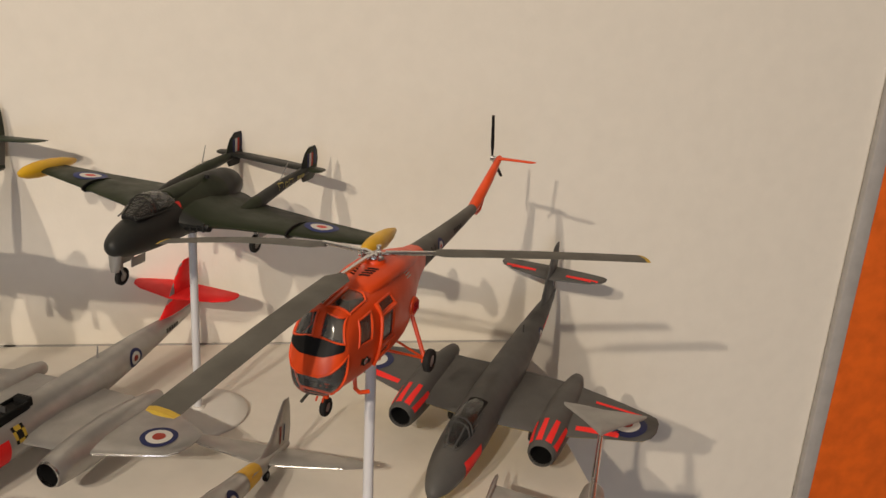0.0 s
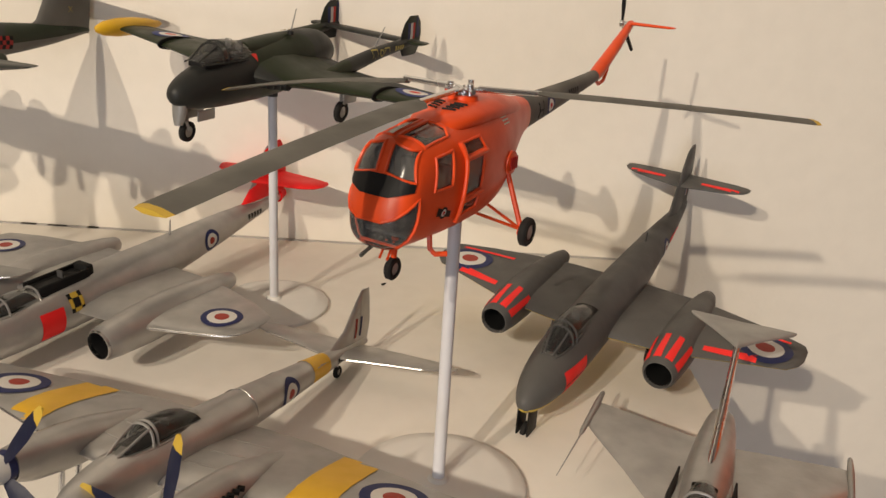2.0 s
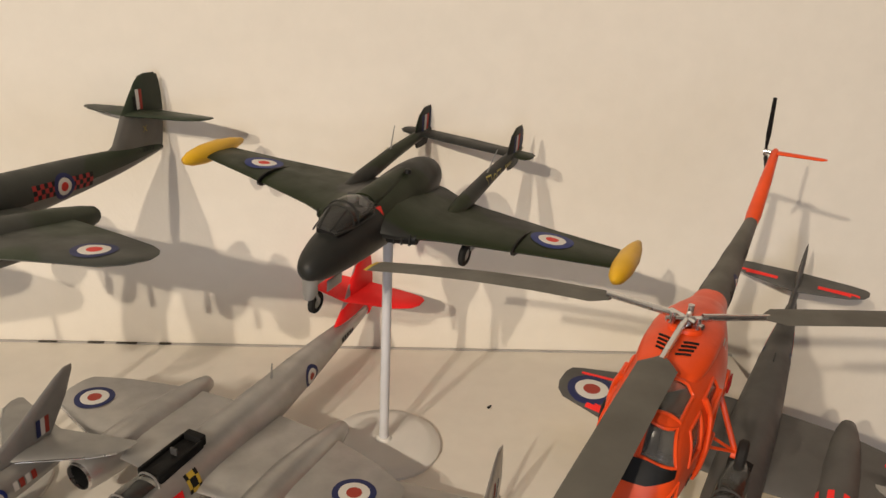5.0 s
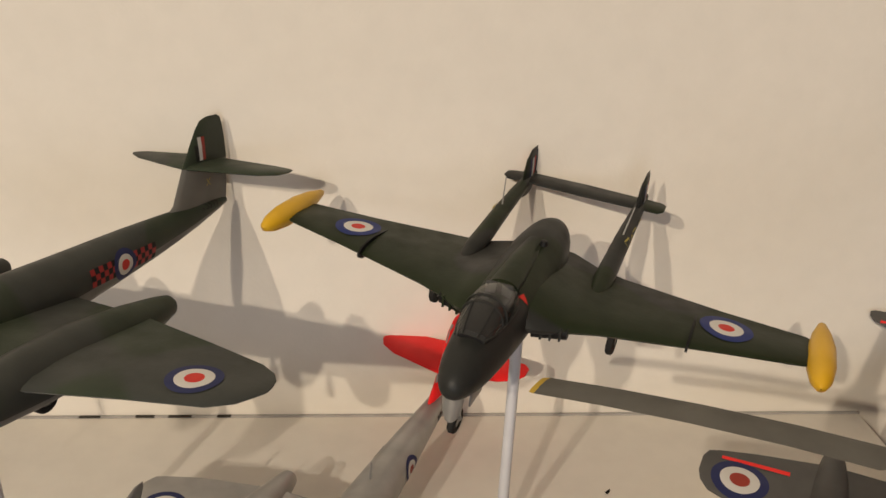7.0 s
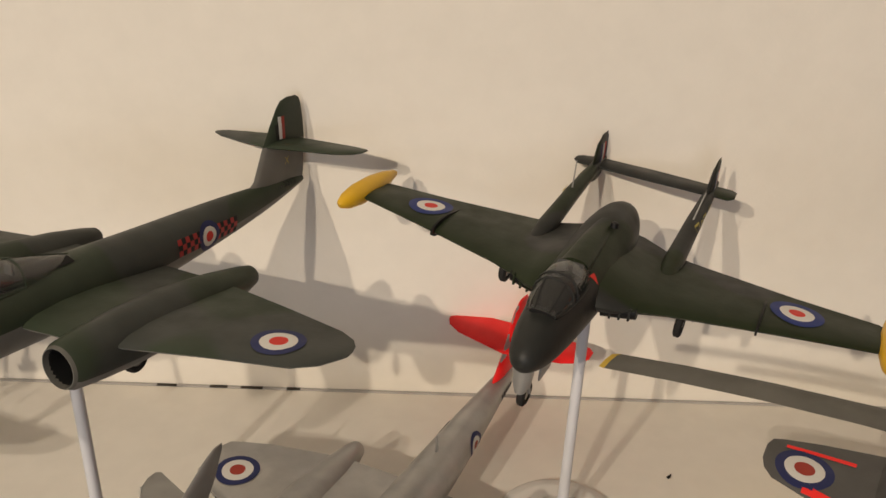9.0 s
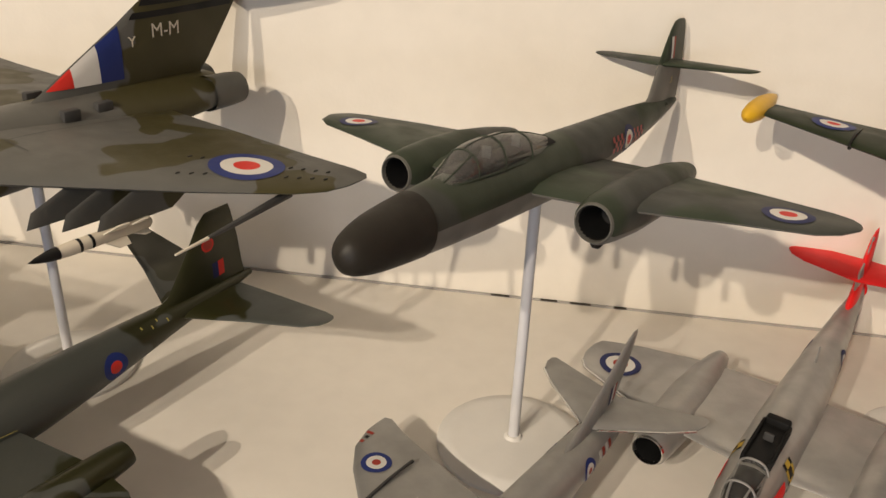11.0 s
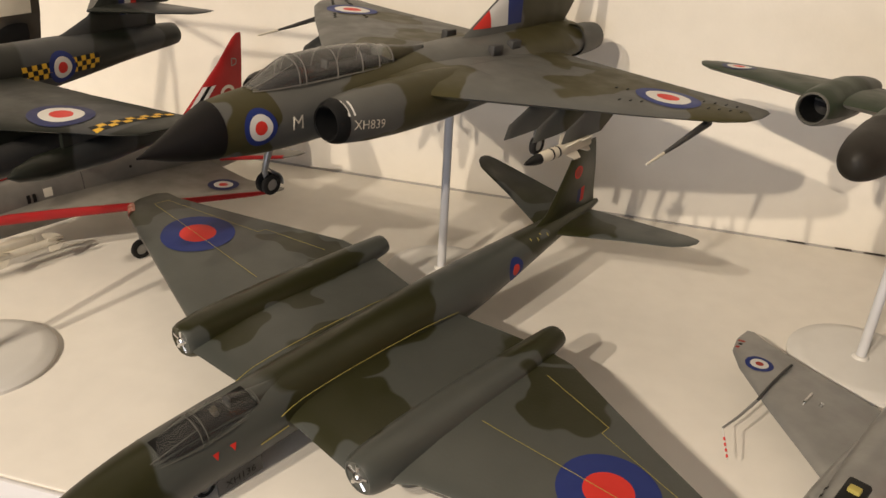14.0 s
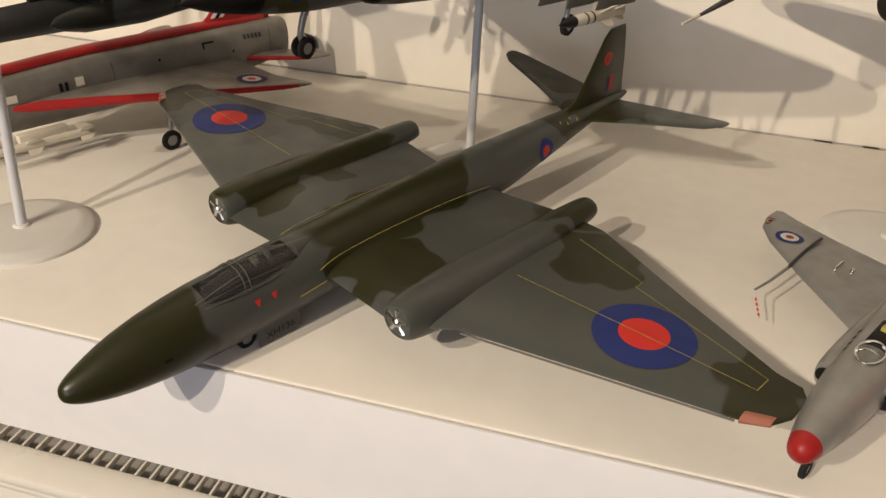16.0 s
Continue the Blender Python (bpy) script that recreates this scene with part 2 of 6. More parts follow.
def foil(sections, upright=False, side=1):
    """A wing or fin: sections of distance out, leading y, trailing y, offset, thickness."""
    rings = []
    for s, le, te, off, th in sections:
        upper = [(le + (te - le) * c, off + th / 2 * h) for c, h in CHORD]
        lower = [(le + (te - le) * c, off - th / 2 * h) for c, h in reversed(CHORD[1:])]
        rings.append([(h, y, s) if upright else (side * s, y, h) for y, h in upper + lower])
    return loft(rings)


def lathe(profile, centre=(0, 0, 0), axis="y", n=24, caps=False):
    """Turn (along, radius) pairs round an axis through centre."""
    rings = []
    for along, r in profile:
        ring = []
        for k in range(n):
            a = 2 * math.pi * k / n
            u, v = r * math.cos(a), r * math.sin(a)
            p = {"y": (u, along, v), "x": (along, u, v), "z": (u, v, along)}[axis]
            ring.append(tuple(c + q for c, q in zip(centre, p)))
        rings.append(ring)
    return loft(rings, caps)


def tube(points, radii, n=10):
    """A round bar through points."""
    pts = [Vector(p) for p in points]
    if not isinstance(radii, (list, tuple)):
        radii = [radii] * len(pts)
    rings = []
    for i, p in enumerate(pts):
        d = (pts[min(i + 1, len(pts) - 1)] - pts[max(i - 1, 0)]).normalized()
        u = d.orthogonal().normalized()
        if i:
            u = (last - last.dot(d) * d).normalized()
        last = u
        v = d.cross(u)
        rings.append([p + radii[i] * (math.cos(2 * math.pi * k / n) * u + math.sin(2 * math.pi * k / n) * v) for k in range(n)])
    return loft(rings)


def block(x0, x1, y0, y1, z0, z1, bevel=0.0):
    bm = bmesh.new()
    bmesh.ops.create_cube(bm, size=1)
    bmesh.ops.scale(bm, vec=(x1 - x0, y1 - y0, z1 - z0), verts=bm.verts)
    bmesh.ops.translate(bm, vec=((x0 + x1) / 2, (y0 + y1) / 2, (z0 + z1) / 2), verts=bm.verts)
    if bevel:
        bmesh.ops.bevel(bm, geom=bm.edges[:], offset=bevel, segments=2, affect="EDGES", profile=0.5)
    return bm


def join(*bms):
    out = bms[0]
    for b in bms[1:]:
        me = bpy.data.meshes.new("join")
        b.to_mesh(me)
        b.free()
        out.from_mesh(me)
        bpy.data.meshes.remove(me)
    return out


def tree(*bms):
    """A search tree over some meshes, on which markings are laid."""
    verts, faces = [], []
    for b in bms:
        b.verts.index_update()
        base = len(verts)
        verts += [v.co.copy() for v in b.verts]
        faces += [[base + v.index for v in f.verts] for f in b.faces]
    return BVHTree.FromPolygons(verts, faces)


def lay(skin, where, u, v, faces_uv, lift=0.14):
    """Lay flat faces [(points (a, b)), slot] on a skin, thrown from where along -(u x v)."""
    u, v, where = Vector(u), Vector(v), Vector(where)
    d = -u.cross(v).normalized()
    bm = bmesh.new()
    made = {}

    def spot(a, b):
        key = (round(a, 4), round(b, 4))
        if key not in made:
            hit, normal, _, _ = skin.ray_cast(where + a * u + b * v - 60 * d, d)
            made[key] = bm.verts.new(hit - lift * d + lift * 0.5 * normal) if hit else None
        return made[key]

    for pts, slot in faces_uv:
        vs = [spot(a, b) for a, b in pts]
        if all(vs) and len(set(vs)) == len(vs):
            depth = [(w.co - where).dot(d) for w in vs]
            if max(depth) - min(depth) < 12:
                try:
                    bm.faces.new(vs).material_index = slot
                except ValueError:
                    pass
    return bm


def disc_faces(radii, n=32):
    """Rings of a roundel: radii from the centre out, one slot each."""
    out, inner = [], 0.0
    for slot, r in enumerate(radii):
        steps = 3
        for k in range(steps):
            r0, r1 = inner + (r - inner) * k / steps, inner + (r - inner) * (k + 1) / steps
            for i in range(n):
                a0, a1 = 2 * math.pi * i / n, 2 * math.pi * (i + 1) / n
                p = [(r0 * math.cos(a0), r0 * math.sin(a0)), (r1 * math.cos(a0), r1 * math.sin(a0)), (r1 * math.cos(a1), r1 * math.sin(a1)), (r0 * math.cos(a1), r0 * math.sin(a1))]
                out.append((p if r0 > 0 else p[:3], slot))
        inner = r
    return out


def quad_faces(corners, nu=8, nv=4, slot=lambda i, j: 0):
    """A four-cornered patch cut into nu x nv faces."""
    c = [Vector(p) for p in corners]

    def at(i, j):
        s, t = i / nu, j / nv
        p = (c[0] * (1 - s) + c[1] * s) * (1 - t) + (c[3] * (1 - s) + c[2] * s) * t
        return (p.x, p.y)

    return [([at(i, j), at(i + 1, j), at(i + 1, j + 1), at(i, j + 1)], slot(i, j)) for i in range(nu) for j in range(nv)]


UP = ((1, 0, 0), (0, 1, 0))
PORT = ((0, -1, 0), (0, 0, 1))
STARBOARD = ((0, 1, 0), (0, 0, 1))
FRONT = ((-1, 0, 0), (0, 0, 1))


def roundel(parent, skin, where, face, radii, mats, label="red, white and blue roundel"):
    return part("roundel", lay(skin, where, *face, disc_faces(radii)), mats, parent, label)


def patch(name, parent, skin, where, face, corners, mats, nu=8, nv=4, slot=lambda i, j: 0, label="", lift=0.14):
    return part(name, lay(skin, where, *face, quad_faces(corners, nu, nv, slot), lift), mats, parent, label)


def letters(text, parent, skin, where, face, size, mat, slant=0.0):
    """Painted characters laid on a skin."""
    cu = bpy.data.curves.new("lettering", "FONT")
    cu.body, cu.size, cu.align_x, cu.align_y, cu.resolution_u = text, size, "CENTER", "CENTER", 2
    ob = new("lettering", cu)
    bpy.context.view_layer.update()
    me = bpy.data.meshes.new_from_object(ob.evaluated_get(bpy.context.evaluated_depsgraph_get()))
    faces = [([(me.vertices[i].co.x, me.vertices[i].co.y + slant * me.vertices[i].co.x) for i in p.vertices], 0) for p in me.polygons]
    bpy.data.objects.remove(ob)
    bpy.data.meshes.remove(me)
    return part("lettering", lay(skin, where, *face, faces, 0.2), mat, parent, "painted characters " + text)


def thing(name, m, label, category, group=""):
    ob = tagged(new(name), label, category, group)
    ob.matrix_world = m
    return ob


def wheel(parent, x, y, z, r, w, lean=0):
    """A tyre with its hub on a short axle."""
    t = part("wheel", lathe([(-w / 2, r * 0.55), (-w / 2, r * 0.85), (-w * 0.3, r), (w * 0.3, r), (w / 2, r * 0.85), (w / 2, r * 0.55), (-w / 2, r * 0.55)], (x, y, z), "x", 20), RUBBER, parent, "black rubber tyre")
    part("hub", lathe([(-w * 0.42, 0.1), (-w * 0.42, r * 0.3), (-w * 0.34, r * 0.56), (w * 0.34, r * 0.56), (w * 0.42, r * 0.3), (w * 0.42, 0.1)], (x, y, z), "x", 14, True), SILVERGREY, t, "grey wheel hub")


def leg(parent, a, b, r, mat):
    part("undercarriage_leg", tube([a, b], r), mat, parent)


def two_sides(bm, below=-0.35):
    """Give faces that look down the second slot."""
    for f in bm.faces:
        f.normal_update()
        if f.normal.z < below:
            f.material_index = 1
    return bm


def stand(x, y, height, radius, lean=(0, 0)):
    """A round plastic base with a thin rod."""
    ob = thing("display_stand", pose(x, y, 0), "white plastic display stand with a round base on the shelf", "stand", "model display stands")
    r = radius
    part("base", lathe([(0, r), (1.4, r), (2.0, r - 0.6), (2.2, r - 2.2), (3.0, r - 3.4), (3.4, r - 6), (3.6, 3.4), (4.6, 2.6), (4.8, 0.05)], (0, 0, 0), "z", 48, True), STANDPAINT, ob, "round cream plastic base with a stepped rim")
    part("rod", tube([(0, 0, 3), (lean[0] * 0.5, lean[1] * 0.5, height / 2), (lean[0], lean[1], height)], [2.0, 1.9, 1.9], 16), STEEL, ob, "pale grey round rod")
    part("collar", tube([(lean[0], lean[1], height - 2.4), (lean[0], lean[1], height + 0.5)], [2.15, 2.15], 16), SEAGREY, ob, "dark collar at the top of the rod")
    return ob


# ---- the place ----


def structure(name, bm, mat, label, category):
    return tagged(link(name, bm, mat, scale=1.0), label, category, kind="structure")


WALL_Y, EDGE_Y, SHELF_X, TRIM_X = 0.4795, 0.2095, 0.145, 0.362
structure("wall_north", block(-3.0, TRIM_X, WALL_Y, WALL_Y + 0.12, -0.85, 1.55), WALL, "plain cream painted wall behind the models", "wall")
structure("wall_north_return", block(TRIM_X, 2.2, WALL_Y + 0.001, WALL_Y + 0.12, -0.85, 1.55), WALL, "cream painted wall behind the orange panel", "wall")
# unseen walls added round the room, dim so they return little light
structure("wall_west", block(-3.12, -3.0, -2.7, 0.6, -0.85, 1.55), DIMWALL, "unseen side wall, dimmed to bounce less light", "wall")
structure("wall_east", block(2.2, 2.32, -2.7, 0.6, -0.85, 1.55), DIMWALL, "unseen side wall, dimmed to bounce less light", "wall")
structure("wall_south", block(-3.0, 2.2, -2.72, -2.6, -0.85, 1.55), DIMWALL, "unseen far wall, dimmed to bounce less light", "wall")
structure("floor", block(-3.0, 2.2, -2.6, 0.6, -0.95, -0.85), CARPET, "brown carpeted floor", "floor")
structure("ceiling", block(-3.0, 2.2, -2.6, 0.6, 1.55, 1.65), WALL, "plain cream ceiling", "ceiling")
structure("trim", block(TRIM_X, TRIM_X + 0.0105, WALL_Y - 0.006, WALL_Y, -0.85, 1.55, 0.0015), TRIM, "grey vertical edging strip on the wall", "trim")
panel = tagged(link("orange_panel", block(TRIM_X + 0.0106, 1.1, WALL_Y - 0.005, WALL_Y, -0.6, 1.2, 0.001), ORANGE, scale=1.0), "bright orange display panel fixed to the wall", "panel")
panel_bow = lay(tree(block(355.6, 1100, 474.5, 479, -600, 1200)), (440, 470, 175), (1, 0, 0), (0, 0, 1), [([(46 * math.cos(a) * s + 0, 34 * math.sin(a) * s) for a, s in ((a0, 1), (a1, 1), (a1, 1.06), (a0, 1.06))], 0) for a0, a1 in [(math.pi * k / 20, math.pi * (k + 1) / 20) for k in range(10, 30)]], 0.3)
link("printed_arc", panel_bow, WHITE, panel, "thin white printed arc")

structure("shelf_joint", block(-1.3, SHELF_X, WALL_Y - 0.0016, WALL_Y - 0.0002, -0.001, 0.0004), TRIM, "thin grey joint between the shelf and the wall", "trim")
shelf = structure("shelf", block(-1.3, SHELF_X, EDGE_Y + 0.001, WALL_Y - 0.0012, -0.048, 0.0, 0.0012), BOARD, "cream laminate shelf board over a radiator", "shelf")
tagged(link("shelf_lipping", block(-1.3, SHELF_X, EDGE_Y - 0.001, EDGE_Y + 0.0008, -0.048, -0.0006, 0.0005), EDGE, shelf, "white front edge band of the shelf", scale=1.0), "", "")

for gx0, gx1, gh in ((-0.208, -0.199, 0.0001), (-0.184, -0.176, 0.0002), (-0.170, -0.160, 0.0001), (-0.149, -0.143, 0.0002)):
    structure("joint_crack", block(gx0, gx1, WALL_Y - 0.0020, WALL_Y - 0.0003, 0.0001, 0.0004 + gh, 0.00015), GAP, "dark chipped crack between the shelf and the wall", "trim")

rad = tagged(new("radiator"), "cream enamelled panel radiator below the shelf with a slotted top grille", "radiator")
RZ = -0.052
link("front_panel", block(-1.25, 0.05, 0.1945, 0.2035, -0.62, RZ - 0.007, 0.003), RADIATOR, rad, scale=1.0)
link("back_panel", block(-1.25, 0.05, 0.330, 0.342, -0.62, RZ - 0.006, 0.003), RADIATOR, rad, scale=1.0)
link("side_panel", block(0.0505, 0.053, 0.193, 0.342, -0.6, RZ - 0.001, 0.001), RADIATOR, rad, scale=1.0)
link("top_rail", block(-1.25, 0.05, 0.1915, 0.2060, RZ - 0.0055, RZ, 0.0018), RADIATOR, rad, "rounded front rail of the grille", scale=1.0)
link("top_rail", block(-1.25, 0.05, 0.1932, 0.1990, RZ - 0.0105, RZ - 0.0057, 0.002), RADIATOR, rad, "stepped ridge below the front rail", scale=1.0)
link("top_rail", block(-1.25, 0.05, 0.330, 0.342, RZ - 0.0055, RZ, 0.002), RADIATOR, rad, scale=1.0)
link("convector_void", block(-1.25, 0.05, 0.2062, 0.3295, RZ - 0.03, RZ - 0.0060), TRIM, rad, scale=1.0)
for k in range(120):
    gx = -0.80 + 0.0057 * k
    link("grille_bar", block(gx, gx + 0.0010, 0.2056, 0.3298, RZ - 0.003, RZ - 0.0006, 0.0003), RADIATOR, rad, scale=1.0)
for k in range(30):
    px = -1.2 + 0.04 * k
    link("pressed_channel", block(px, px + 0.018, 0.1922, 0.1947, -0.56, -0.066, 0.0011), RADIATOR, rad, scale=1.0)

# ---- model aircraft: nose along +y, port wing along -x ----
BLUE_WHITE_RED = [DULLRED, WHITE, BLUE]
BRIGHT = [BRIGHTRED, WHITE, BRIGHTBLUE]
LOWVIS = [BRIGHTRED, BRIGHTBLUE]


def canopy(parent, y0, y1, w, z, h, bars=(), x=0.0, frame_mat=SILVERGREY, label="clear moulded canopy", dark=0.8, fill=0.35, skew=0.8, glass=GLASS):
    """A bubble canopy over a dark cockpit tub, with its frame bars."""
    length = y1 - y0
    rows, rings = [], []
    for k in range(11):
        s = k / 10
        f = math.sin(math.pi * min(1, max(0, s)) ** skew) ** 0.55 if 0 < s < 1 else 0.0
        rows.append((y0 + length * s, max(0.12, w * f), max(0.12, h * f)))
    for y, ww, hh in rows:
        rings.append([(x + ww * math.cos(a), y, z - 0.6 + hh * math.sin(a)) for a in [math.pi * i / 14 for i in range(15)]])
    tub = loft([[(x + (p[0] - x) * dark, p[1], z + 0.1 + (p[2] - z) * fill) for p in ring] for ring in rings[1:-1]], True)
    part("cockpit", tub, COCKPIT, parent, "dark cockpit interior")
    c = part("canopy", loft(rings, False, False), glass, parent, label)
    c.visible_shadow = False
    for s in bars:
        i = s * 10
        a, b = rows[int(i)], rows[min(int(i) + 1, 10)]
        t = i - int(i)
        y, ww, hh = (p + (q - p) * t for p, q in zip(a, b))
        part("frame", tube([(x + (ww + 0.1) * math.cos(q), y, z - 0.6 + (hh + 0.1) * math.sin(q)) for q in [math.pi * j / 12 for j in range(13)]], 0.26, 6), frame_mat, c, "canopy frame bar")
    for sgn in (-1, 1):
        part("frame", tube([(x + sgn * (ww + 0.05), y, z - 0.3) for y, ww, hh in rows[1:-1]], 0.3, 6), frame_mat, c, "canopy sill frame")
    return c


def glazing(parent, stations, z, x=0.0, arches=(), posts=(), rails=(), frame_mat=SILVERGREY, glass=GLASS, bar=0.32, label="clear moulded canopy"):
    """A framed canopy over a dark cockpit: stations of y, half width, height; arches across, posts down the windscreen, rails along."""
    rows = smooth_rows(stations, 4)
    angles = [math.pi * i / 22 for i in range(23)]

    def at(row, a, out=0.0):
        y, w, h = row
        ca, sa = math.cos(a), math.sin(a)
        return (x + (w + out) * math.copysign(abs(ca) ** 0.85, ca), y, z - 0.5 + (h + out) * sa ** 0.85)

    def row_at(y):
        return min(rows, key=lambda r: abs(r[0] - y))

    floor_rows = rows[2:-2]
    part("cockpit", loft([[(x + q * w * 0.86, y, z + (0.45 if abs(q) < 0.9 else 0.1) + 0.12 * h) for q in (-1, -0.5, 0, 0.5, 1)] + [(x + q * w * 0.86, y, z - 2) for q in (1, -1)] for y, w, h in floor_rows]), COCKPIT, parent, "dark cockpit interior")
    c = part("canopy", loft([[at(r, a) for a in angles] for r in rows], False, False), glass, parent, label)
    c.visible_shadow = False
    for y in arches:
        r = row_at(y)
        part("frame", tube([at(r, a, 0.12) for a in angles], bar, 6), frame_mat, c, "canopy frame bar")
    for y0, y1, turn in posts:
        for q in (turn, 180 - turn):
            part("frame", tube([at(r, radians(q), 0.12) for r in rows if min(y0, y1) <= r[0] <= max(y0, y1)], bar, 6), frame_mat, c, "windscreen frame bar")
    for y0, y1 in rails:
        part("frame", tube([at(r, math.pi / 2, 0.12) for r in rows if y0 <= r[0] <= y1], bar * 0.8, 6), frame_mat, c, "canopy top rail")
    for q in (0.04, math.pi - 0.04):
        part("frame", tube([at(r, q, 0.05) for r in rows], bar, 6), frame_mat, c, "canopy sill frame")
    return c


def seat(parent, y, z, x=0.0):
    part("seat", join(block(x - 1.6, x + 1.6, y - 1.6, y - 0.6, z, z + 5, 0.4), block(x - 1.6, x + 1.6, y - 1, y + 3, z, z + 1.2, 0.4)), SEAGREY, parent, "small black ejection seat")


def pair(name, sections, mat, parent, under=None):
    """Port and starboard halves of a wing or tailplane; returns the meshes for markings."""
    out = []
    for side in (-1, 1):
        bm = foil(sections, side=side)
        out.append(bm.copy())
        part(name, two_sides(bm) if under else bm, [mat, under] if under else mat, parent)
    return out


def split_low(bm, line):
    """Give faces below a height line(y) the second slot."""
    for f in bm.faces:
        m = f.calc_center_median()
        if m.z < line(m.y):
            f.material_index = 1
    return bm


def nacelle(parent, x, z, profile, lip, mat, label="engine nacelle with an open round intake", under=None):
    bm = lathe(profile, (x, 0, z), "y", 28)
    copy = bm.copy()
    n = part("nacelle", split_low(bm, lambda y: z - 3.0) if under else bm, [mat, under] if under else mat, parent, label)
    y, r = profile[0]
    part("intake", lathe([(y - 0.2, r - 0.15), (y - 3, r * 0.82), (y - 13, r * 0.7), (y - 13.5, 0.1)], (x, 0, z), "y", 24), BLACK, n, "dark hollow intake")
    part("intake_lip", lathe([(y - 0.6, r + 0.45), (y + 0.25, r + 0.1), (y + 0.3, r - 0.2), (y - 1.5, r - 0.5)], (x, 0, z), "y", 28), lip, n)
    return copy


def twin_jet(name, m, label, mat, under, semi, nose, tail, tp, lip, rsize, rx, mats, ny=33.0, nz=-2.0, wz=-17.9, line=None):
    """A straight-winged twin-jet with its engines in the wings."""
    a = thing(name, m, label, "model aircraft", "model aircraft on the shelf")
    fus = body(nose + [(0, 9.8, -10.5, 10.5), (-30, 8.6, -8.2, 10.5), (-60, 6.6, -4.2, 10.8), (-85, 4.5, 0.0, 10.4), (tail + 8, 2.4, 4.4, 9.6), (tail, 0.9, 6.5, 8.5)])
    skins = [fus.copy()]
    part("fuselage", split_low(fus, line) if line else two_sides(fus) if under else fus, [mat, under] if under else mat, a)
    if semi < 85:
        wing = [(0, 23, -30, -1, 6.5), (34, 21, -27, 0, 5.2), (60, 13, -19, 1, 3.8), (semi - 5, 9, -14, 1.4, 2.8), (semi - 1.5, 5, -12, 1.6, 1.8), (semi, 0, -8, 1.6, 0.5)]
    else:
        wing = [(0, 23, -30, -1, 6.5), (34, 21, -27, 0, 5.2), (64, 13, -20, 1, 3.8), (semi - 9, 8, -15, 1.4, 2.6), (semi - 3.5, 4, -12, 1.6, 1.8), (semi - 1, -1, -9, 1.6, 1.1), (semi, -3, -6, 1.6, 0.4)]
    skins += [w.copy() for w in pair("wing", wing, mat, a, under)]
    zt = tp
    fin = foil([(6, tail + 38, tail, 0, 3.4), (12, tail + 29, tail - 1, 0, 3.4), (zt, tail + 23, tail - 2, 0, 3), (zt + 7, tail + 18.5, tail - 1.5, 0, 2.4), (zt + 13, tail + 14.5, tail - 0.5, 0, 1.8), (zt + 15.6, tail + 12, tail + 0.5, 0, 1.2), (zt + 16.6, tail + 8.5, tail + 2.5, 0, 0.5)], True)
    finskin = fin.copy()
    part("fin", split_low(fin, lambda y: zt - 1.5) if line else fin, [mat, under] if line else mat, a)
    half = 31 if semi < 85 else 34
    tails = pair("tailplane", [(0, tail + 22, tail + 1, zt, 2.6), (half - 8, tail + 16, tail + 2, zt, 2.0), (half - 2, tail + 12.5, tail + 3, zt, 1.4), (half, tail + 9, tail + 4.5, zt, 0.5)], mat, a)
    nacs = []
    prof = [(ny + 1.5, 5.4), (ny, 6.4), (ny - 6, 7.2), (ny - 18, 8.0), (ny - 34, 8.0), (ny - 52, 6.3), (ny - 64, 4.4), (ny - 69, 3.2), (ny - 70, 2.4), (ny - 66, 2.0), (ny - 66, 0.05)]
    for x in (-33.8, 33.8):
        nacs.append(nacelle(a, x, nz, prof, lip, mat, under=under if line else None))
    for x in (-rx, rx):
        roundel(a, tree(skins[1] if x < 0 else skins[2]), (x, 0, 0), UP, rsize, mats)
    for x in (-21, 21):
        wheel(a, x, -3, wz, 4.2, 2.6)
        leg(a, (x, -2, wz + 2), (x, 0, -1), 0.8, SILVERGREY)
    return a, skins, nacs, tree(finskin), [tree(t) for t in tails]


def stripes(a, nac, x, z, y0, mat):
    """Bright strips along the upper front of an engine."""
    skin = tree(nac)
    for turn in (-58, -19, 19, 58):
        r = radians(turn)
        u, v = Vector((math.cos(r), 0, -math.sin(r))), Vector((0, 1, 0))
        patch("marking", a, skin, (x, y0, z), (u, v), [(-1.1, -14), (1.1, -14), (1.5, 2.0), (-1.5, 2.0)], mat, 3, 10, label="bright red strip")


# Dark grey twin-jet with red strips, on its wheels by the shelf's end
a, skins, nacs, fin, tails = twin_jet(
    "model_jet", pose(0.10735, 0.3695, 0.0225, -4.5, -1.3, 149.5), "dark grey twin-jet model with bright red strips and yellow underside", MIDGREY, YELLOWUNDER, 78.5,
    [(79, 0.6, -4, -2), (77.5, 2.6, -6, 0), (73, 5, -8.2, 3), (65, 7.4, -9.8, 6), (52, 9.2, -10.4, 8.6), (35, 9.8, -10.5, 10.2)], -114, 23, MIDGREY, [3.6, 7.0, 10.2], 64, BLUE_WHITE_RED)
glazing(a, [(59, 2.6, 0.8), (54, 4.2, 4.2), (49, 5.2, 7.2), (43, 5.6, 8.2), (34, 5.4, 7.6), (26, 4.4, 5.2), (18, 2.2, 1.6)], 7.6, arches=(49, 46.5), posts=((49, 59, 58),), frame_mat=MIDGREY, bar=0.42)
patch("cockpit_opening", a, tree(skins[0]), (0, 0, 0), UP, [(-4.4, 22), (4.4, 22), (3.4, 54), (-3.4, 54)], COCKPIT, 10, 16, label="dark cockpit opening", lift=0.3)
seat(a, 36, 8.5)
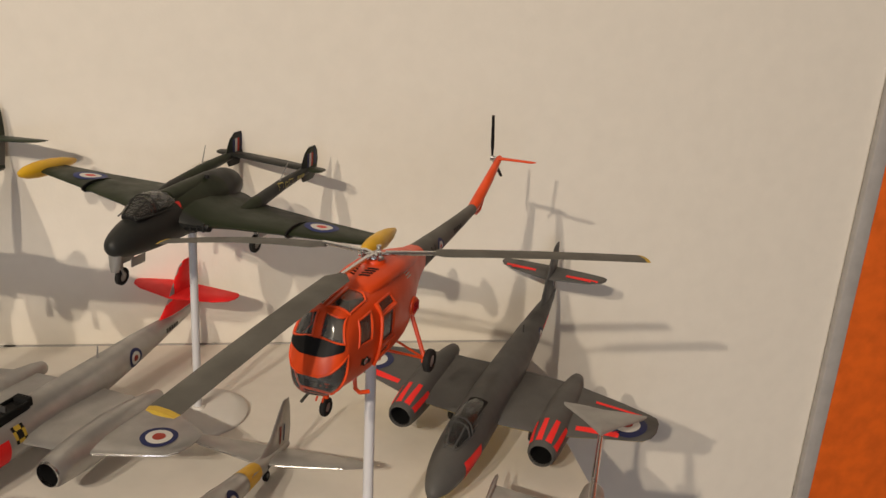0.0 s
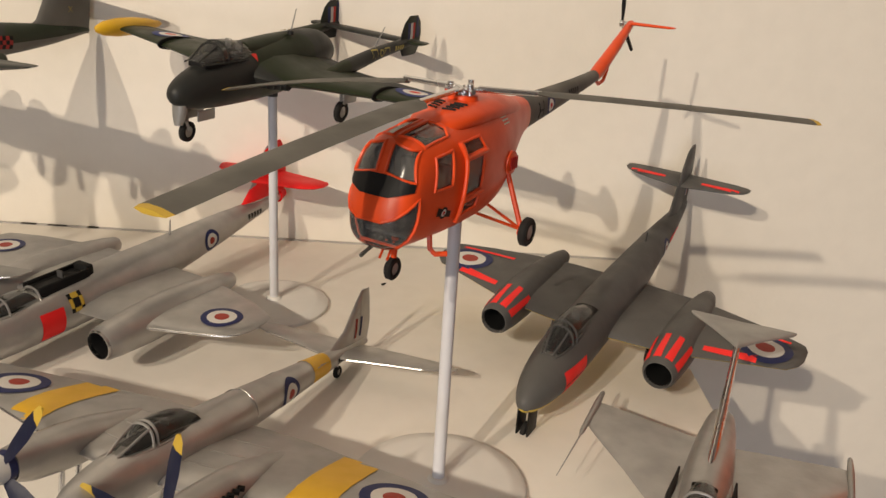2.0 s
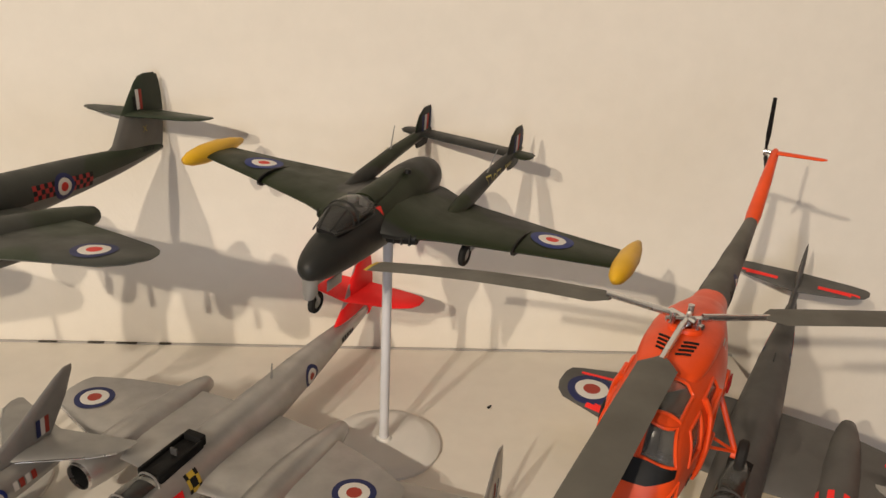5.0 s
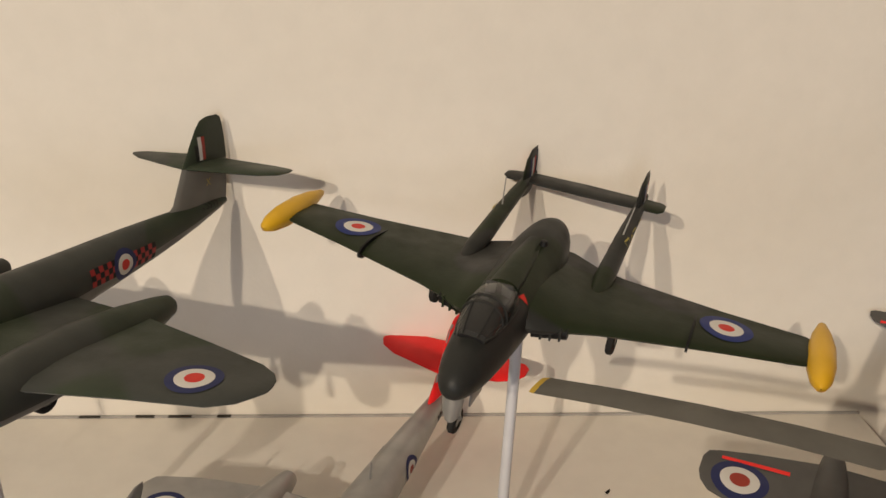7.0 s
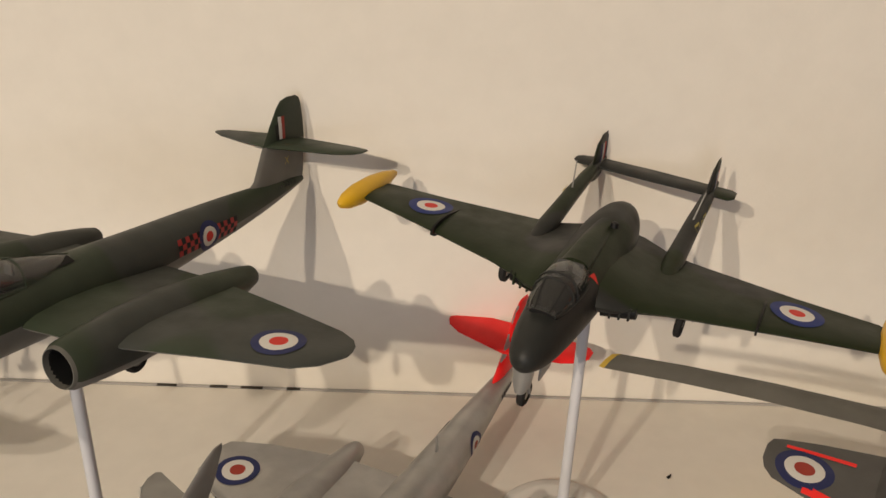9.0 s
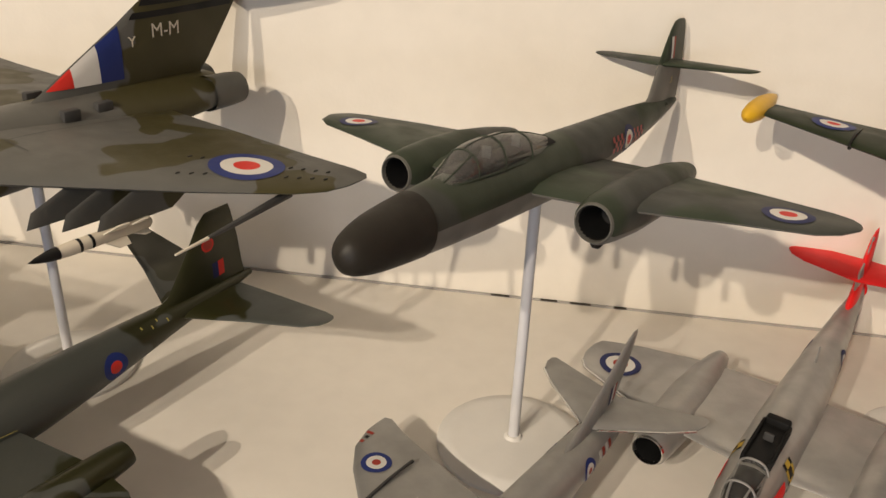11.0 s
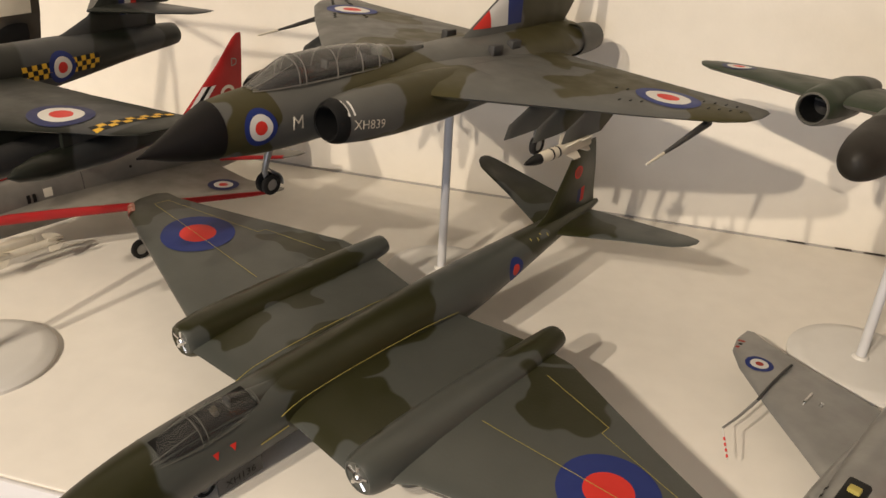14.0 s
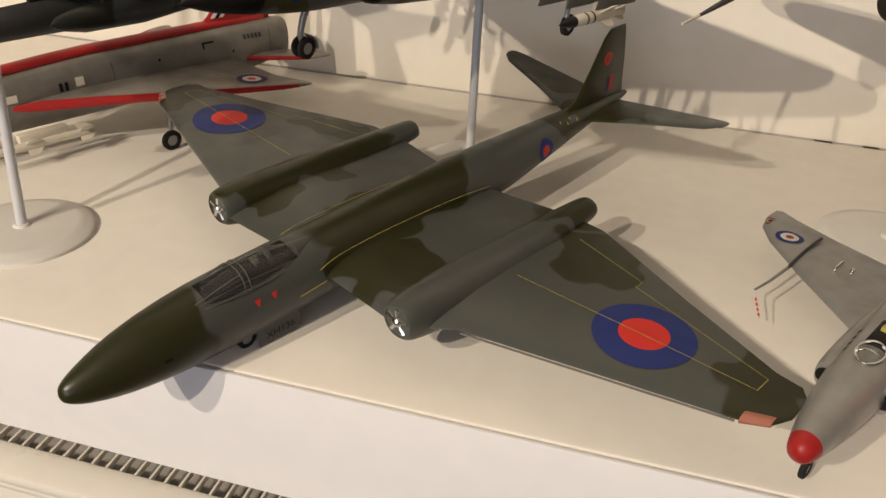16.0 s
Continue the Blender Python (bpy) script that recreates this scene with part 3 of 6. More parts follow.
for x, n in ((-33.8, nacs[0]), (33.8, nacs[1])):
    stripes(a, n, x, -2, 30, DAYGLO)
for side, sk in ((-1, skins[1]), (1, skins[2])):
    t = tree(sk)
    patch("marking", a, t, (side * 60, -14, 0), UP, [(-12, 0), (12, 3), (12, 5), (-12, 2.4)] if side > 0 else [(-12, 3), (12, 0), (12, 2.4), (-12, 5)], DAYGLO, 10, 2, label="bright red strip")
    patch("marking", a, t, (side * 53, 11, 0), UP, [(-9, 0.5), (10, -3.5), (10, 0.5), (-9, 3.5)] if side > 0 else [(-10, -3.5), (9, 0.5), (9, 3.5), (-10, 0.5)], DAYGLO, 10, 2, label="bright red strip")
for side, t in zip((-1, 1), tails):
    patch("marking", a, t, (side * 18, -98, 0), UP, [(-9, -4), (9, -3), (9, -0.2), (-9, -1)] if side < 0 else [(-9, -3), (9, -4), (9, -1), (-9, -0.2)], DAYGLO, 10, 2, label="bright red strip")
patch("marking", a, tree(skins[0]), (-5, 52, -1), PORT, [(-8, -5), (8, -5), (8, 4), (-8, 4)], DAYGLO, 8, 4, label="bright red panel below the cockpit")
patch("panel_line", a, tree(skins[0]), (-5, 52, -1), PORT, [(-8, -1.2), (8, -1.2), (8, -0.8), (-8, -0.8)], BLACK, 8, 1, lift=0.25)
for f, face in ((-5, PORT), (5, STARBOARD)):
    roundel(a, tree(skins[0]), (f, -62, 3.4), face, [1.6, 3.2, 4.6], BLUE_WHITE_RED)
    patch("marking", a, tree(skins[0]), (f, -78, 5), face, [(-9, -2), (9, -2), (9, 0.6), (-9, 0.6)], DAYGLO, 8, 2, label="bright red strip")
    for k, mt in enumerate((DULLRED, WHITE, BLUE)):
        patch("fin_flash", a, fin, (f, -104 + (k - 1) * 2.4 * (1 if f > 0 else 1), 18), face, [(-1.2, -3), (1.2, -3), (1.2, 3), (-1.2, 3)], mt, 2, 3)
wheel(a, 0, 73, -16.5, 3.2, 2.0)
part("nose_leg", join(block(-2.4, -1.7, 69, 76.5, -17, -5, 0.2), block(1.7, 2.4, 69, 76.5, -17, -5, 0.2)), BLACK, a, "black nose undercarriage doors")
part("aerial", tube([(0, -48, 10), (0, -48.5, 15)], 0.35, 6), SEAGREY, a)

# Silver twin-jet trainer with a red tail and an open cockpit
a, skins, nacs, fin, tails = twin_jet(
    "model_jet", pose(-0.0978, 0.3700, 0.0182, -1, 0.0, 152.2), "silver twin-jet model with red nose and tail and open cockpit", SILVER, None, 76,
    [(84, 0.6, -4, -2), (82, 2.8, -6.4, 0.6), (76, 5, -8, 3.6), (66, 7.0, -9.2, 6), (50, 8.6, -10, 8.0), (30, 9.6, -10.4, 9.6)], -116, 20, CHROME, [2.8, 5.6, 7.9], 61, BLUE_WHITE_RED, wz=-13.8)
wheel(a, 0, 62, -13.8, 3.2, 2.0)
leg(a, (0, 62, -13.8), (0, 61, -8), 0.7, CHROME)
glazing(a, [(57, 2.4, 0.6), (52, 3.8, 3.2), (47, 4.8, 5.8), (41, 5.0, 6.2), (34, 4.8, 5.4)], 7.0, arches=(47, 34.5), posts=((47, 57, 58),), frame_mat=SILVER, bar=0.4)
for sx in (-1, 1):
    part("leading_edge", tube([(sx * 42, 18.6, 0.3), (sx * 60, 13, 1.0), (sx * 71, 9, 1.4), (sx * 74.3, 5.4, 1.6)], 0.55, 8), CHROME, a, "bright polished strip along the leading edge")
part("cockpit_opening", block(-4.6, 4.6, 12, 33, 6, 11.2, 1.2), BLACK, a, "open black rear cockpit")
part("coaming", join(block(-4.8, -3.6, 11, 34, 9, 12.6, 0.5), block(3.6, 4.8, 11, 34, 9, 12.6, 0.5), block(-4, 4, 8.5, 12, 8, 13.4, 0.8)), COCKPIT, a, "black hinged cockpit sides")
patch("cockpit_opening", a, tree(skins[0]), (0, 0, 0), UP, [(-4.0, 35), (4.0, 35), (3.0, 53), (-3.0, 53)], COCKPIT, 10, 10, label="dark cockpit opening", lift=0.3)
seat(a, 22, 9)
patch("nose_band", a, tree(skins[0]), (0, 72, 0), UP, [(-8, -6), (8, -6), (8, 14), (-8, 14)], TAILRED, 12, 8, label="bright red nose")
for face in (PORT, STARBOARD):
    sx = -1 if face is PORT else 1
    patch("nose_band", a, tree(skins[0]), (sx * 4, 72, -3), face, [(-12, -6), (3, -6), (3, 5), (-12, 5)] if face is PORT else [(-3, -6), (12, -6), (12, 5), (-3, 5)], TAILRED, 8, 6, label="bright red nose")
    patch("marking", a, tree(skins[0]), (sx * 5, 33, -1), face, [(-5, -6), (5, -6), (5, 5), (-5, 5)], TAILRED, 6, 5, label="bright red square panel")
    patch("marking", a, tree(skins[0]), (sx * 5, 22, 4), face, [(-3, -4), (3, -4), (3, 3), (-3, 3)], [TIPYELLOW, BLACK], 4, 4, lambda i, j: int(i == j or i + j == 3), label="yellow and black square")
    roundel(a, tree(skins[0]), (sx * 5, -55, 3), face, [1.7, 3.4, 5.0], BLUE_WHITE_RED)
    for k in range(5):
        patch("marking", a, tree(skins[0]), (sx * 4, -84 - 2.4 * k, 5.4), face, [(-0.8, -1.3), (0.8, -1.3), (0.8, 1.3), (-0.8, 1.3)], SEAGREY, 1, 2, label="small dark bar of unreadable writing")
    patch("fin_flash", a, fin, (sx * 4, -107, 30), face, [(-2, -4.5), (2, -4.5), (2, 4.5), (-2, 4.5)], [DULLRED, WHITE, BLUE], 3, 3, lambda i, j: i)
red_fin = foil([(10.5, -84, -117.6, 0, 3.9), (20, -94, -119, 0, 3.7), (28, -98, -118.5, 0, 3.0), (34, -102.5, -117, 0, 2.3), (37, -107, -115, 0, 1.0)], True)
part("tail_cap", red_fin, TAILRED, a, "bright red painted fin")
for side in (-1, 1):
    part("tail_cap", foil([(0, -92.5, -116.5, 20, 3.2), (23, -98, -115.5, 20, 2.6), (29.5, -102, -114.5, 20, 1.9), (31.8, -106, -112, 20, 0.8)], side=side), TAILRED, a, "bright red painted tailplane")
part("tail_cap", body([(-112.5, 2.6, 4.2, 11), (-118, 1.2, 6, 10)]), TAILRED, a)
part("aerial", tube([(0, -36, 9), (0, -37, 17)], [0.6, 0.3], 6), SILVER, a, "silver mast aerial")

# Dark green two-seat night fighter on a stand
a, skins, nacs, fin, tails = twin_jet(
    "model_night_fighter", pose(-0.1890, 0.3738, 0.1062, 4.6, 2.7, 152.8), "dark green twin-jet night fighter model with long black nose", DARKGREEN, UNDERGREY, 93.5,
    [(94, 0.8, -4.0, -1.4), (92, 3.9, -6.8, 1.8), (87, 5.9, -8.5, 4.2), (79, 7.2, -9.4, 6.0), (66, 8.3, -10, 7.6), (50, 9.3, -10.4, 9.0), (30, 9.8, -10.5, 9.8)], -112, 24, ROTORGREY, [2.4, 4.8, 6.9], 75.7, [BRIGHTRED, WHITE, BLUE], ny=29.5, line=lambda y: -1.2 if y > -30 else -1.2 - (y + 30) * 0.105)
part("radome", body([(94.4, 0.9, -4.2, -1.2), (92.3, 4.2, -7.1, 2.1), (87, 6.2, -8.8, 4.5), (79, 7.5, -9.7, 6.3), (67, 8.45, -10.2, 7.8)]), RADOME, a, "matt dark brown-black nose cone")
glazing(a, [(57, 3.6, 0.8), (52, 4.8, 3.4), (45, 5.8, 7.4), (38, 6.3, 8.8), (26, 6.4, 8.9), (14, 5.8, 7.2), (4, 4.4, 4.8), (-6, 2.2, 2.0)], 7.6, arches=(45, 32, 16), posts=((45, 57, 62),), rails=((-2, 45),), frame_mat=DARKGREEN, glass=HAZED, bar=0.22, label="long hazy clear two-seat canopy with thin frames")
patch("cockpit_opening", a, tree(skins[0]), (0, 0, 0), UP, [(-4.6, 0), (4.6, 0), (4.2, 52), (-4.2, 52)], COCKPIT, 10, 22, label="dark cockpit opening", lift=0.3)
seat(a, 34, 8.6), seat(a, 18, 8.6)
for face in (PORT, STARBOARD):
    sx = -1 if face is PORT else 1
    sk = tree(skins[0])
    for s in (-1, 1):
        patch("checker_marking", a, sk, (sx * 5, -51 + s * 9.6, 2.6), face, [(-5.5, -2.8), (5.5, -2.8), (5.5, 2.8), (-5.5, 2.8)], [SIGNALRED, BLACK], 6, 3, lambda i, j: (i + j) % 2, label="red and black checks")
    roundel(a, sk, (sx * 5, -51, 2.4), face, [1.8, 3.4, 5.2], [BRIGHTRED, WHITE, BLUE])
    patch("fin_flash", a, fin, (sx * 4, -98, 30), face, [(-2.6, -4.2), (2.6, -4.2), (2.6, 4.2), (-2.6, 4.2)], [DULLRED, WHITE, BLACK], 3, 3, lambda i, j: i if sx > 0 else 2 - i)
    letters("WS593", a, tree(skins[0]), (sx * 4, -99, 9), face, 4.2, BLACK)
    letters("X", a, fin, (sx * 4, -101, 17), face, 4.0, GOLD)
stand(-0.1894, 0.3690, 101, 28)

# Dark green twin-boom jet with yellow tip tanks on a stand
v = thing("model_twin_boom_jet", pose(-0.0326, 0.4025, 0.1078, 0.4, -3.6, 153.4), "dark green twin-boom jet model with yellow wingtip tanks on a stand", "model aircraft", "model aircraft on the shelf")
pod = body([(62.0, 0.8, -6.4, -4.4), (60.8, 3.0, -8.4, -2.2), (57, 5.1, -10.2, 0.6), (49.5, 7.0, -11.8, 3.6), (38, 8.4, -12.6, 6.4), (22, 9.5, -12.8, 8.8), (6, 9.9, -12.4, 10.8), (-10, 9.6, -10.8, 12.2), (-22, 8.0, -8, 11.8), (-30, 5.8, -5, 9.4), (-35, 3.6, -3, 6)], 30)
podskin = tree(pod)
part("fuselage", pod, BOOMGREEN, v, "stubby dark green fuselage pod")
wings = pair("wing", [(0, 29, -29, -0.4, 15), (9, 28, -28, -1.0, 12.5), (14, 26, -26, -1.6, 9.5), (20, 22, -23, -2, 6.6), (28, 18.5, -21, -2, 5.2), (60, 9, -17, -2, 3.6), (84, 3, -15, -1.8, 2.6), (86, 2, -14, -1.8, 1.6)], BOOMGREEN, v)
for side, w in zip((-1, 1), wings):
    roundel(v, tree(w), (side * 61.5, -4, 0), UP, [2.4, 5.0, 7.8], [BRIGHTRED, WHITE, BRIGHTBLUE])
    part("wing_fence", foil([(side * 52.0, 13.5, -12, -1.6, 5.6), (side * 52.7, 13.5, -12, -1.6, 5.6)]), BLACK, v, "thin black wing fence")
    part("tip_tank", lathe([(13, 0.2), (12, 1.6), (8, 3.1), (1, 4.0), (-9, 4.0), (-18, 2.9), (-25, 1.3), (-27, 0.2)], (side * 88.5, 0, -1.8), "y", 24), YELLOW, v, "yellow wingtip fuel tank")
    part("boom", tube([(side * 22, 8, -2.6), (side * 22, -2, -2.0), (side * 22, -14, -0.2), (side * 22, -40, 3.6), (side * 22, -66, 6), (side * 22, -78, 7)], [0.8, 2.6, 3.4, 2.9, 2.2, 1.2], 16), BOOMGREEN, v, "slim tail boom")
    fin = foil([(0, -64, -77, side * 22, 1.2), (4, -61, -80, side * 22, 2.2), (10, -61.5, -80.5, side * 22, 2.2), (15, -64, -79, side * 22, 1.6), (18, -68, -76, side * 22, 0.6)], True)
    fs = tree(fin)
    part("fin", fin, BOOMGREEN, v, "rounded tail fin")
    for face in (PORT, STARBOARD):
        patch("fin_flash", v, fs, (side * 22 + (3 if face is STARBOARD else -3), -69, 11), face, [(-3.4, -4), (3.4, -4), (3.4, 4), (-3.4, 4)], [BRIGHTRED, WHITE, BLUE], 3, 3, lambda i, j: i if face is STARBOARD else 2 - i)
        patch("marking", v, fs, (side * 22 + (3 if face is STARBOARD else -3), -76, 11), face, [(-2, -6), (2, -6), (2, 6), (-2, 6)], BLUE, 2, 3, label="dark blue rudder")
    wheel(v, side * 30, -2, -14.5, 4.4, 2.4)
    leg(v, (side * 30, -2, -13), (side * 30, 0, 0), 0.7, SILVERGREY)
    part("undercarriage_door", block(side * 34 - 0.4, side * 34 + 0.4, -6, 3, -10, -2, 0.2), SILVERGREY, v)
    part("intake", foil([(10.2, 25.6, 19, -3, 5.4), (20, 22.4, 17, -3, 4.2)], side=side), BLACK, v, "dark wing-root intake")
    for k in range(3):
        part("intake_vane", block(side * (13 + 2.6 * k) - 0.3, side * (13 + 2.6 * k) + 0.3, 19, 25.2 - 0.9 * k, -5.0, -1.0), BOOMGREEN, v)
    part("aerial", tube([(side * 22, -38, 6), (side * 23.4, -43, 15)], [0.35, 0.2], 6), SILVERGREY, v, "thin whip aerial")
for face, sx in ((PORT, -1), (STARBOARD, 1)):
    skin = tree(tube([(sx * 22, -12, 1.6), (sx * 22, -40, 4.2), (sx * 22, -66, 6), (sx * 22, -78, 7)], [3.3, 2.9, 2.2, 1.2], 16))
    letters("O", v, skin, (sx * 24, -40, 4.2), face, 4.6, GOLD)
    for s in (-1, 1):
        for q in ((-2.2, -1.9, -2, 2), (1.9, 2.2, -2, 2), (-2.2, 2.2, -2, -1.6), (-2.2, 2.2, 1.6, 2)):
            patch("marking", v, skin, (sx * 24, -40 + s * 5.2, 4.2), face, [(q[0], q[2]), (q[1], q[2]), (q[1], q[3]), (q[0], q[3])], GOLD, 2, 2, label="yellow outlined square")
    for k in range(4):
        patch("marking", v, skin, (sx * 24, -53 - 2.2 * k, 5.1), face, [(-0.7, -1), (0.7, -1), (0.7, 1), (-0.7, 1)], GOLD, 1, 2, label="small bar of unreadable writing")
    patch("marking", v, podskin, (sx * 9, 24, 5.5), face, [(-1.3, 1.1), (0, -1.5), (1.3, 1.1), (0, 1.2)], BRIGHTRED, 3, 3, label="small red triangle")
part("tailplane", foil([(-31, -66, -73, 6.6, 0.8), (-29, -63.5, -75, 6.6, 1.8), (0, -63, -76, 6.6, 2.2), (29, -63.5, -75, 6.6, 1.8), (31, -66, -73, 6.6, 0.8)]), BOOMGREEN, v)
glazing(v, [(50.5, 4.0, 0.8), (46.5, 5.2, 3.4), (41.5, 6.0, 6.4), (36, 6.4, 7.4), (29, 6.2, 6.6), (23, 5.0, 4.4), (18, 3.2, 2.6)], 5.2, arches=(41.5, 39.5), posts=((41.5, 50.5, 64),), frame_mat=BOOMGREEN, glass=GLASS, bar=0.34)
part("canopy_fairing", body([(25, 4.6, 5, 10.6), (18, 4.4, 5, 11.2), (6, 4.0, 6, 12.0), (-6, 3.0, 8, 12.2)], 18), BOOMGREEN, v)
patch("cockpit_opening", v, podskin, (0, 0, 0), UP, [(-5.0, 24), (5.0, 24), (4.4, 46), (-4.4, 46)], COCKPIT, 10, 12, label="dark cockpit opening", lift=0.3)
seat(v, 30, 6.4, -2.4), seat(v, 30, 6.4, 2.4)
part("fuel_cap", lathe([(0, 1.4), (1.4, 1.1), (1.6, 0.05)], (-3.5, -2, 11.6), "z", 12), BLACK, v)
wheel(v, 0, 53.5, -19.6, 3.8, 2.2)
leg(v, (0, 53.5, -19), (0, 55, -8), 0.9, SILVERGREY)
part("mudguard", join(tube([(-1.6, 54, -18.6), (-1.6, 56, -15)], 0.5, 8), tube([(1.6, 54, -18.6), (1.6, 56, -15)], 0.5, 8)), SILVERGREY, v, "grey nosewheel fork")
part("nose_leg_door", loft([[(w * math.cos(q), 57.4 + 2.2 * math.sin(q), z_) for q in [math.pi * k / 10 for k in range(11)]] + [((w - 0.7) * math.cos(q), 57.0 + 1.7 * math.sin(q), z_) for q in [math.pi * k / 10 for k in range(10, -1, -1)]] for z_, w in ((-16.4, 1.6), (-14, 2.6), (-10, 3.0), (-6.5, 3.0))]), SILVERGREY, v, "curved pale grey nose undercarriage door")
part("undercarriage_door", block(2.4, 3.0, 42, 51, -16, -12, 0.2), SILVERGREY, v)
part("undercarriage_door", block(-3.0, -2.4, 42, 51, -16, -12, 0.2), SILVERGREY, v)
stand(-0.0345, 0.3975, 97, 24)

# Orange helicopter on a stand
h = thing("model_helicopter", pose(0.0385, 0.2800, 0.1000, 0, 0, 149.7), "orange helicopter model with grey boom and three drooping rotor blades", "model helicopter", "model aircraft on the shelf")
CABIN = [(43.4, 1.4, -4.8, -1.8), (43.0, 4.0, -6.6, 0.8), (42.0, 6.2, -7.8, 3.6), (40.4, 7.8, -8.7, 6.8), (38.4, 8.9, -9.2, 10.8), (36.4, 9.5, -9.5, 14.8), (34.6, 9.8, -9.7, 17.0), (31, 10.2, -10.0, 18.3), (23, 10.9, -10.5, 19.2), (14, 11.2, -10.9, 19.8),
         (2, 11.2, -11.0, 20.4), (-9, 10.6, -9.6, 20.6), (-17, 9.0, -5.4, 20.6), (-24, 7.2, 0.6, 19.4), (-31, 5.6, 5.2, 18.4), (-35.6, 4.9, 6.8, 17.9)]
cab = body(CABIN, 120, 2.5, steps=9)
cabskin = tree(body(CABIN, 40, 2.5))
# panes: seen from port ("x": y, z), from ahead ("y": x, z) or from above ("z": x, y)
PANES = []
for sx in (-1, 1):
    PANES += [("side_window", "x", sx, [(21.2, 13.8), (28.6, 13.2), (30.2, 5.4), (22.6, 5.2)], "clear side window in an orange frame"),
              ("quarter_light", "x", sx, [(17.6, 14.6), (7.0, 15.0), (4.9, 11.6), (16.2, 11.2)], "clear upper quarter-light"),
              ("door_window", "x", sx, [(16.0, 10.2), (6.0, 10.4), (7.2, 1.2), (17.0, 0.6)], "clear sliding door window"),
              ("door_window", "x", sx, [(17.2, -0.6), (7.4, 0.0), (8.0, -4.0), (17.8, -4.6)], "clear lower door window"),
              ("windscreen", "y", sx, [(sx * 1.2, 17.0), (sx * 7.0, 15.4), (sx * 8.7, 8.6), (sx * 1.2, 10.4)], "clear windscreen pane"),
              ("roof_window", "z", sx, [(sx * 0.9, 32.6), (sx * 0.9, 19.6), (sx * 5.6, 18.8), (sx * 7.4, 20.6), (sx * 7.0, 30.6)], "milky amber roof window")]
PANES.append(("chin_window", "chin", 0, [(36.0, 4.9), (45, -2.0), (45, -10.4), (39.6, -9.6), (37.0, -6.0), (36.0, -1.0)], "rounded clear chin window"))


def inside(p, poly):
    hit = False
    for (x0, y0), (x1, y1) in zip(poly, poly[1:] + poly[:1]):
        if (y0 > p[1]) != (y1 > p[1]) and p[0] < (x1 - x0) * (p[1] - y0) / (y1 - y0) + x0:
            hit = not hit
    return hit


def pane_of(f):
    m, n = f.calc_center_median(), f.normal
    for k, (_, axis, sx, poly, _) in enumerate(PANES):
        if axis == "x" and n.x * sx > 0.3 and m.x * sx > 0 and inside((m.y, m.z), poly):
            return k
        if axis == "y" and n.y > 0.12 and m.y > 29 and inside((m.x, m.z), poly):
            return k
        if axis == "z" and n.z > 0.3 and inside((m.x, m.y), poly):
            return k
        if axis == "chin" and inside((m.y, m.z), poly):
            return k
    return -1


cab.normal_update()
cab.verts.index_update()
cells = [(pane_of(f), [v.index for v in f.verts]) for f in cab.faces]
skin_at = [v.co.copy() for v in cab.verts]
skin_out = [v.normal.copy() for v in cab.verts]
cab.free()


def shell(keep, sink=0.0):
    """The cabin's faces of some panes (or of none: -1), sunk below the skin."""
    bm, made = bmesh.new(), {}
    for k, ids in cells:
        if k == keep:
            vs = []
            for i in ids:
                if i not in made:
                    made[i] = bm.verts.new(skin_at[i] - skin_out[i] * sink)
                vs.append(made[i])
            bm.faces.new(vs)
    return bm


cabin = part("cabin", shell(-1), ORG, h, "glossy orange cabin with cut-out windows")
part("lining", shell(-1, 0.7), COCKPIT, cabin, "dark cabin lining")
for k, (name, axis, sx, poly, label) in enumerate(PANES):
    pane = part(name, shell(k, 0.25), AMBERCLEAR if name == "roof_window" else CABINGLASS, h, label)
    pane.visible_shadow = False
    edge = []
    if axis == "chin":
        rim = [(43.0, -0.5), (41.6, 0.6), (39.4, 2.3), (37.4, 3.8), (36.0, 4.9), (35.8, 2), (36.0, -1.0), (36.4, -3.5), (37.0, -6.0), (38.2, -7.8)]
        for sgn, way in ((-1, rim), (1, rim[::-1])):
            for y, z in way:
                hit, nrm, _, _ = cabskin.ray_cast(Vector((sgn * 60, y, z)), Vector((-sgn, 0, 0)))
                if hit:
                    edge.append(hit + nrm * 0.05)
    else:
        for (u0, v0), (u1, v1) in zip(poly, poly[1:] + poly[:1]):
            for q in range(8):
                u, v = u0 + (u1 - u0) * q / 8, v0 + (v1 - v0) * q / 8
                start, d = {"x": ((sx * 60, u, v), (-sx, 0, 0)), "y": ((u, 90, v), (0, -1, 0)), "z": ((u, v, 80), (0, 0, -1))}[axis]
                hit, nrm, _, _ = cabskin.ray_cast(Vector(start), Vector(d))
                if hit:
                    edge.append(hit + nrm * 0.05)
    if edge:
        part("window_frame", tube(edge + edge[:2], 0.42, 8), ORG, pane, "rounded orange window frame")
part("cabin_floor", block(-6.4, 6.4, 2, 35, -6.8, -5.8, 0.3), SEAGREY, cabin)
part("bulkhead", block(-8, 8, 0.4, 1.4, -7, 15.5, 0.4), SEAGREY, cabin, "dark rear bulkhead")
for sx in (-1, 1):
    part("cabin_seat", join(block(sx * 4.6 - 3.2, sx * 4.6 + 3.2, 17, 24, -5.8, -1.8, 0.8), block(sx * 4.6 - 3.2, sx * 4.6 + 3.2, 15.6, 18, -3, 8.6, 0.8)), FINBROWN, cabin, "brown crew seat")
part("instrument_panel", join(block(-6.6, 6.6, 33.4, 34.6, 0.6, 8.2, 0.4), block(-2.0, 2.0, 29, 34, -7, 1.4, 0.5)), BLACK, cabin, "black instrument panel and pedestal")
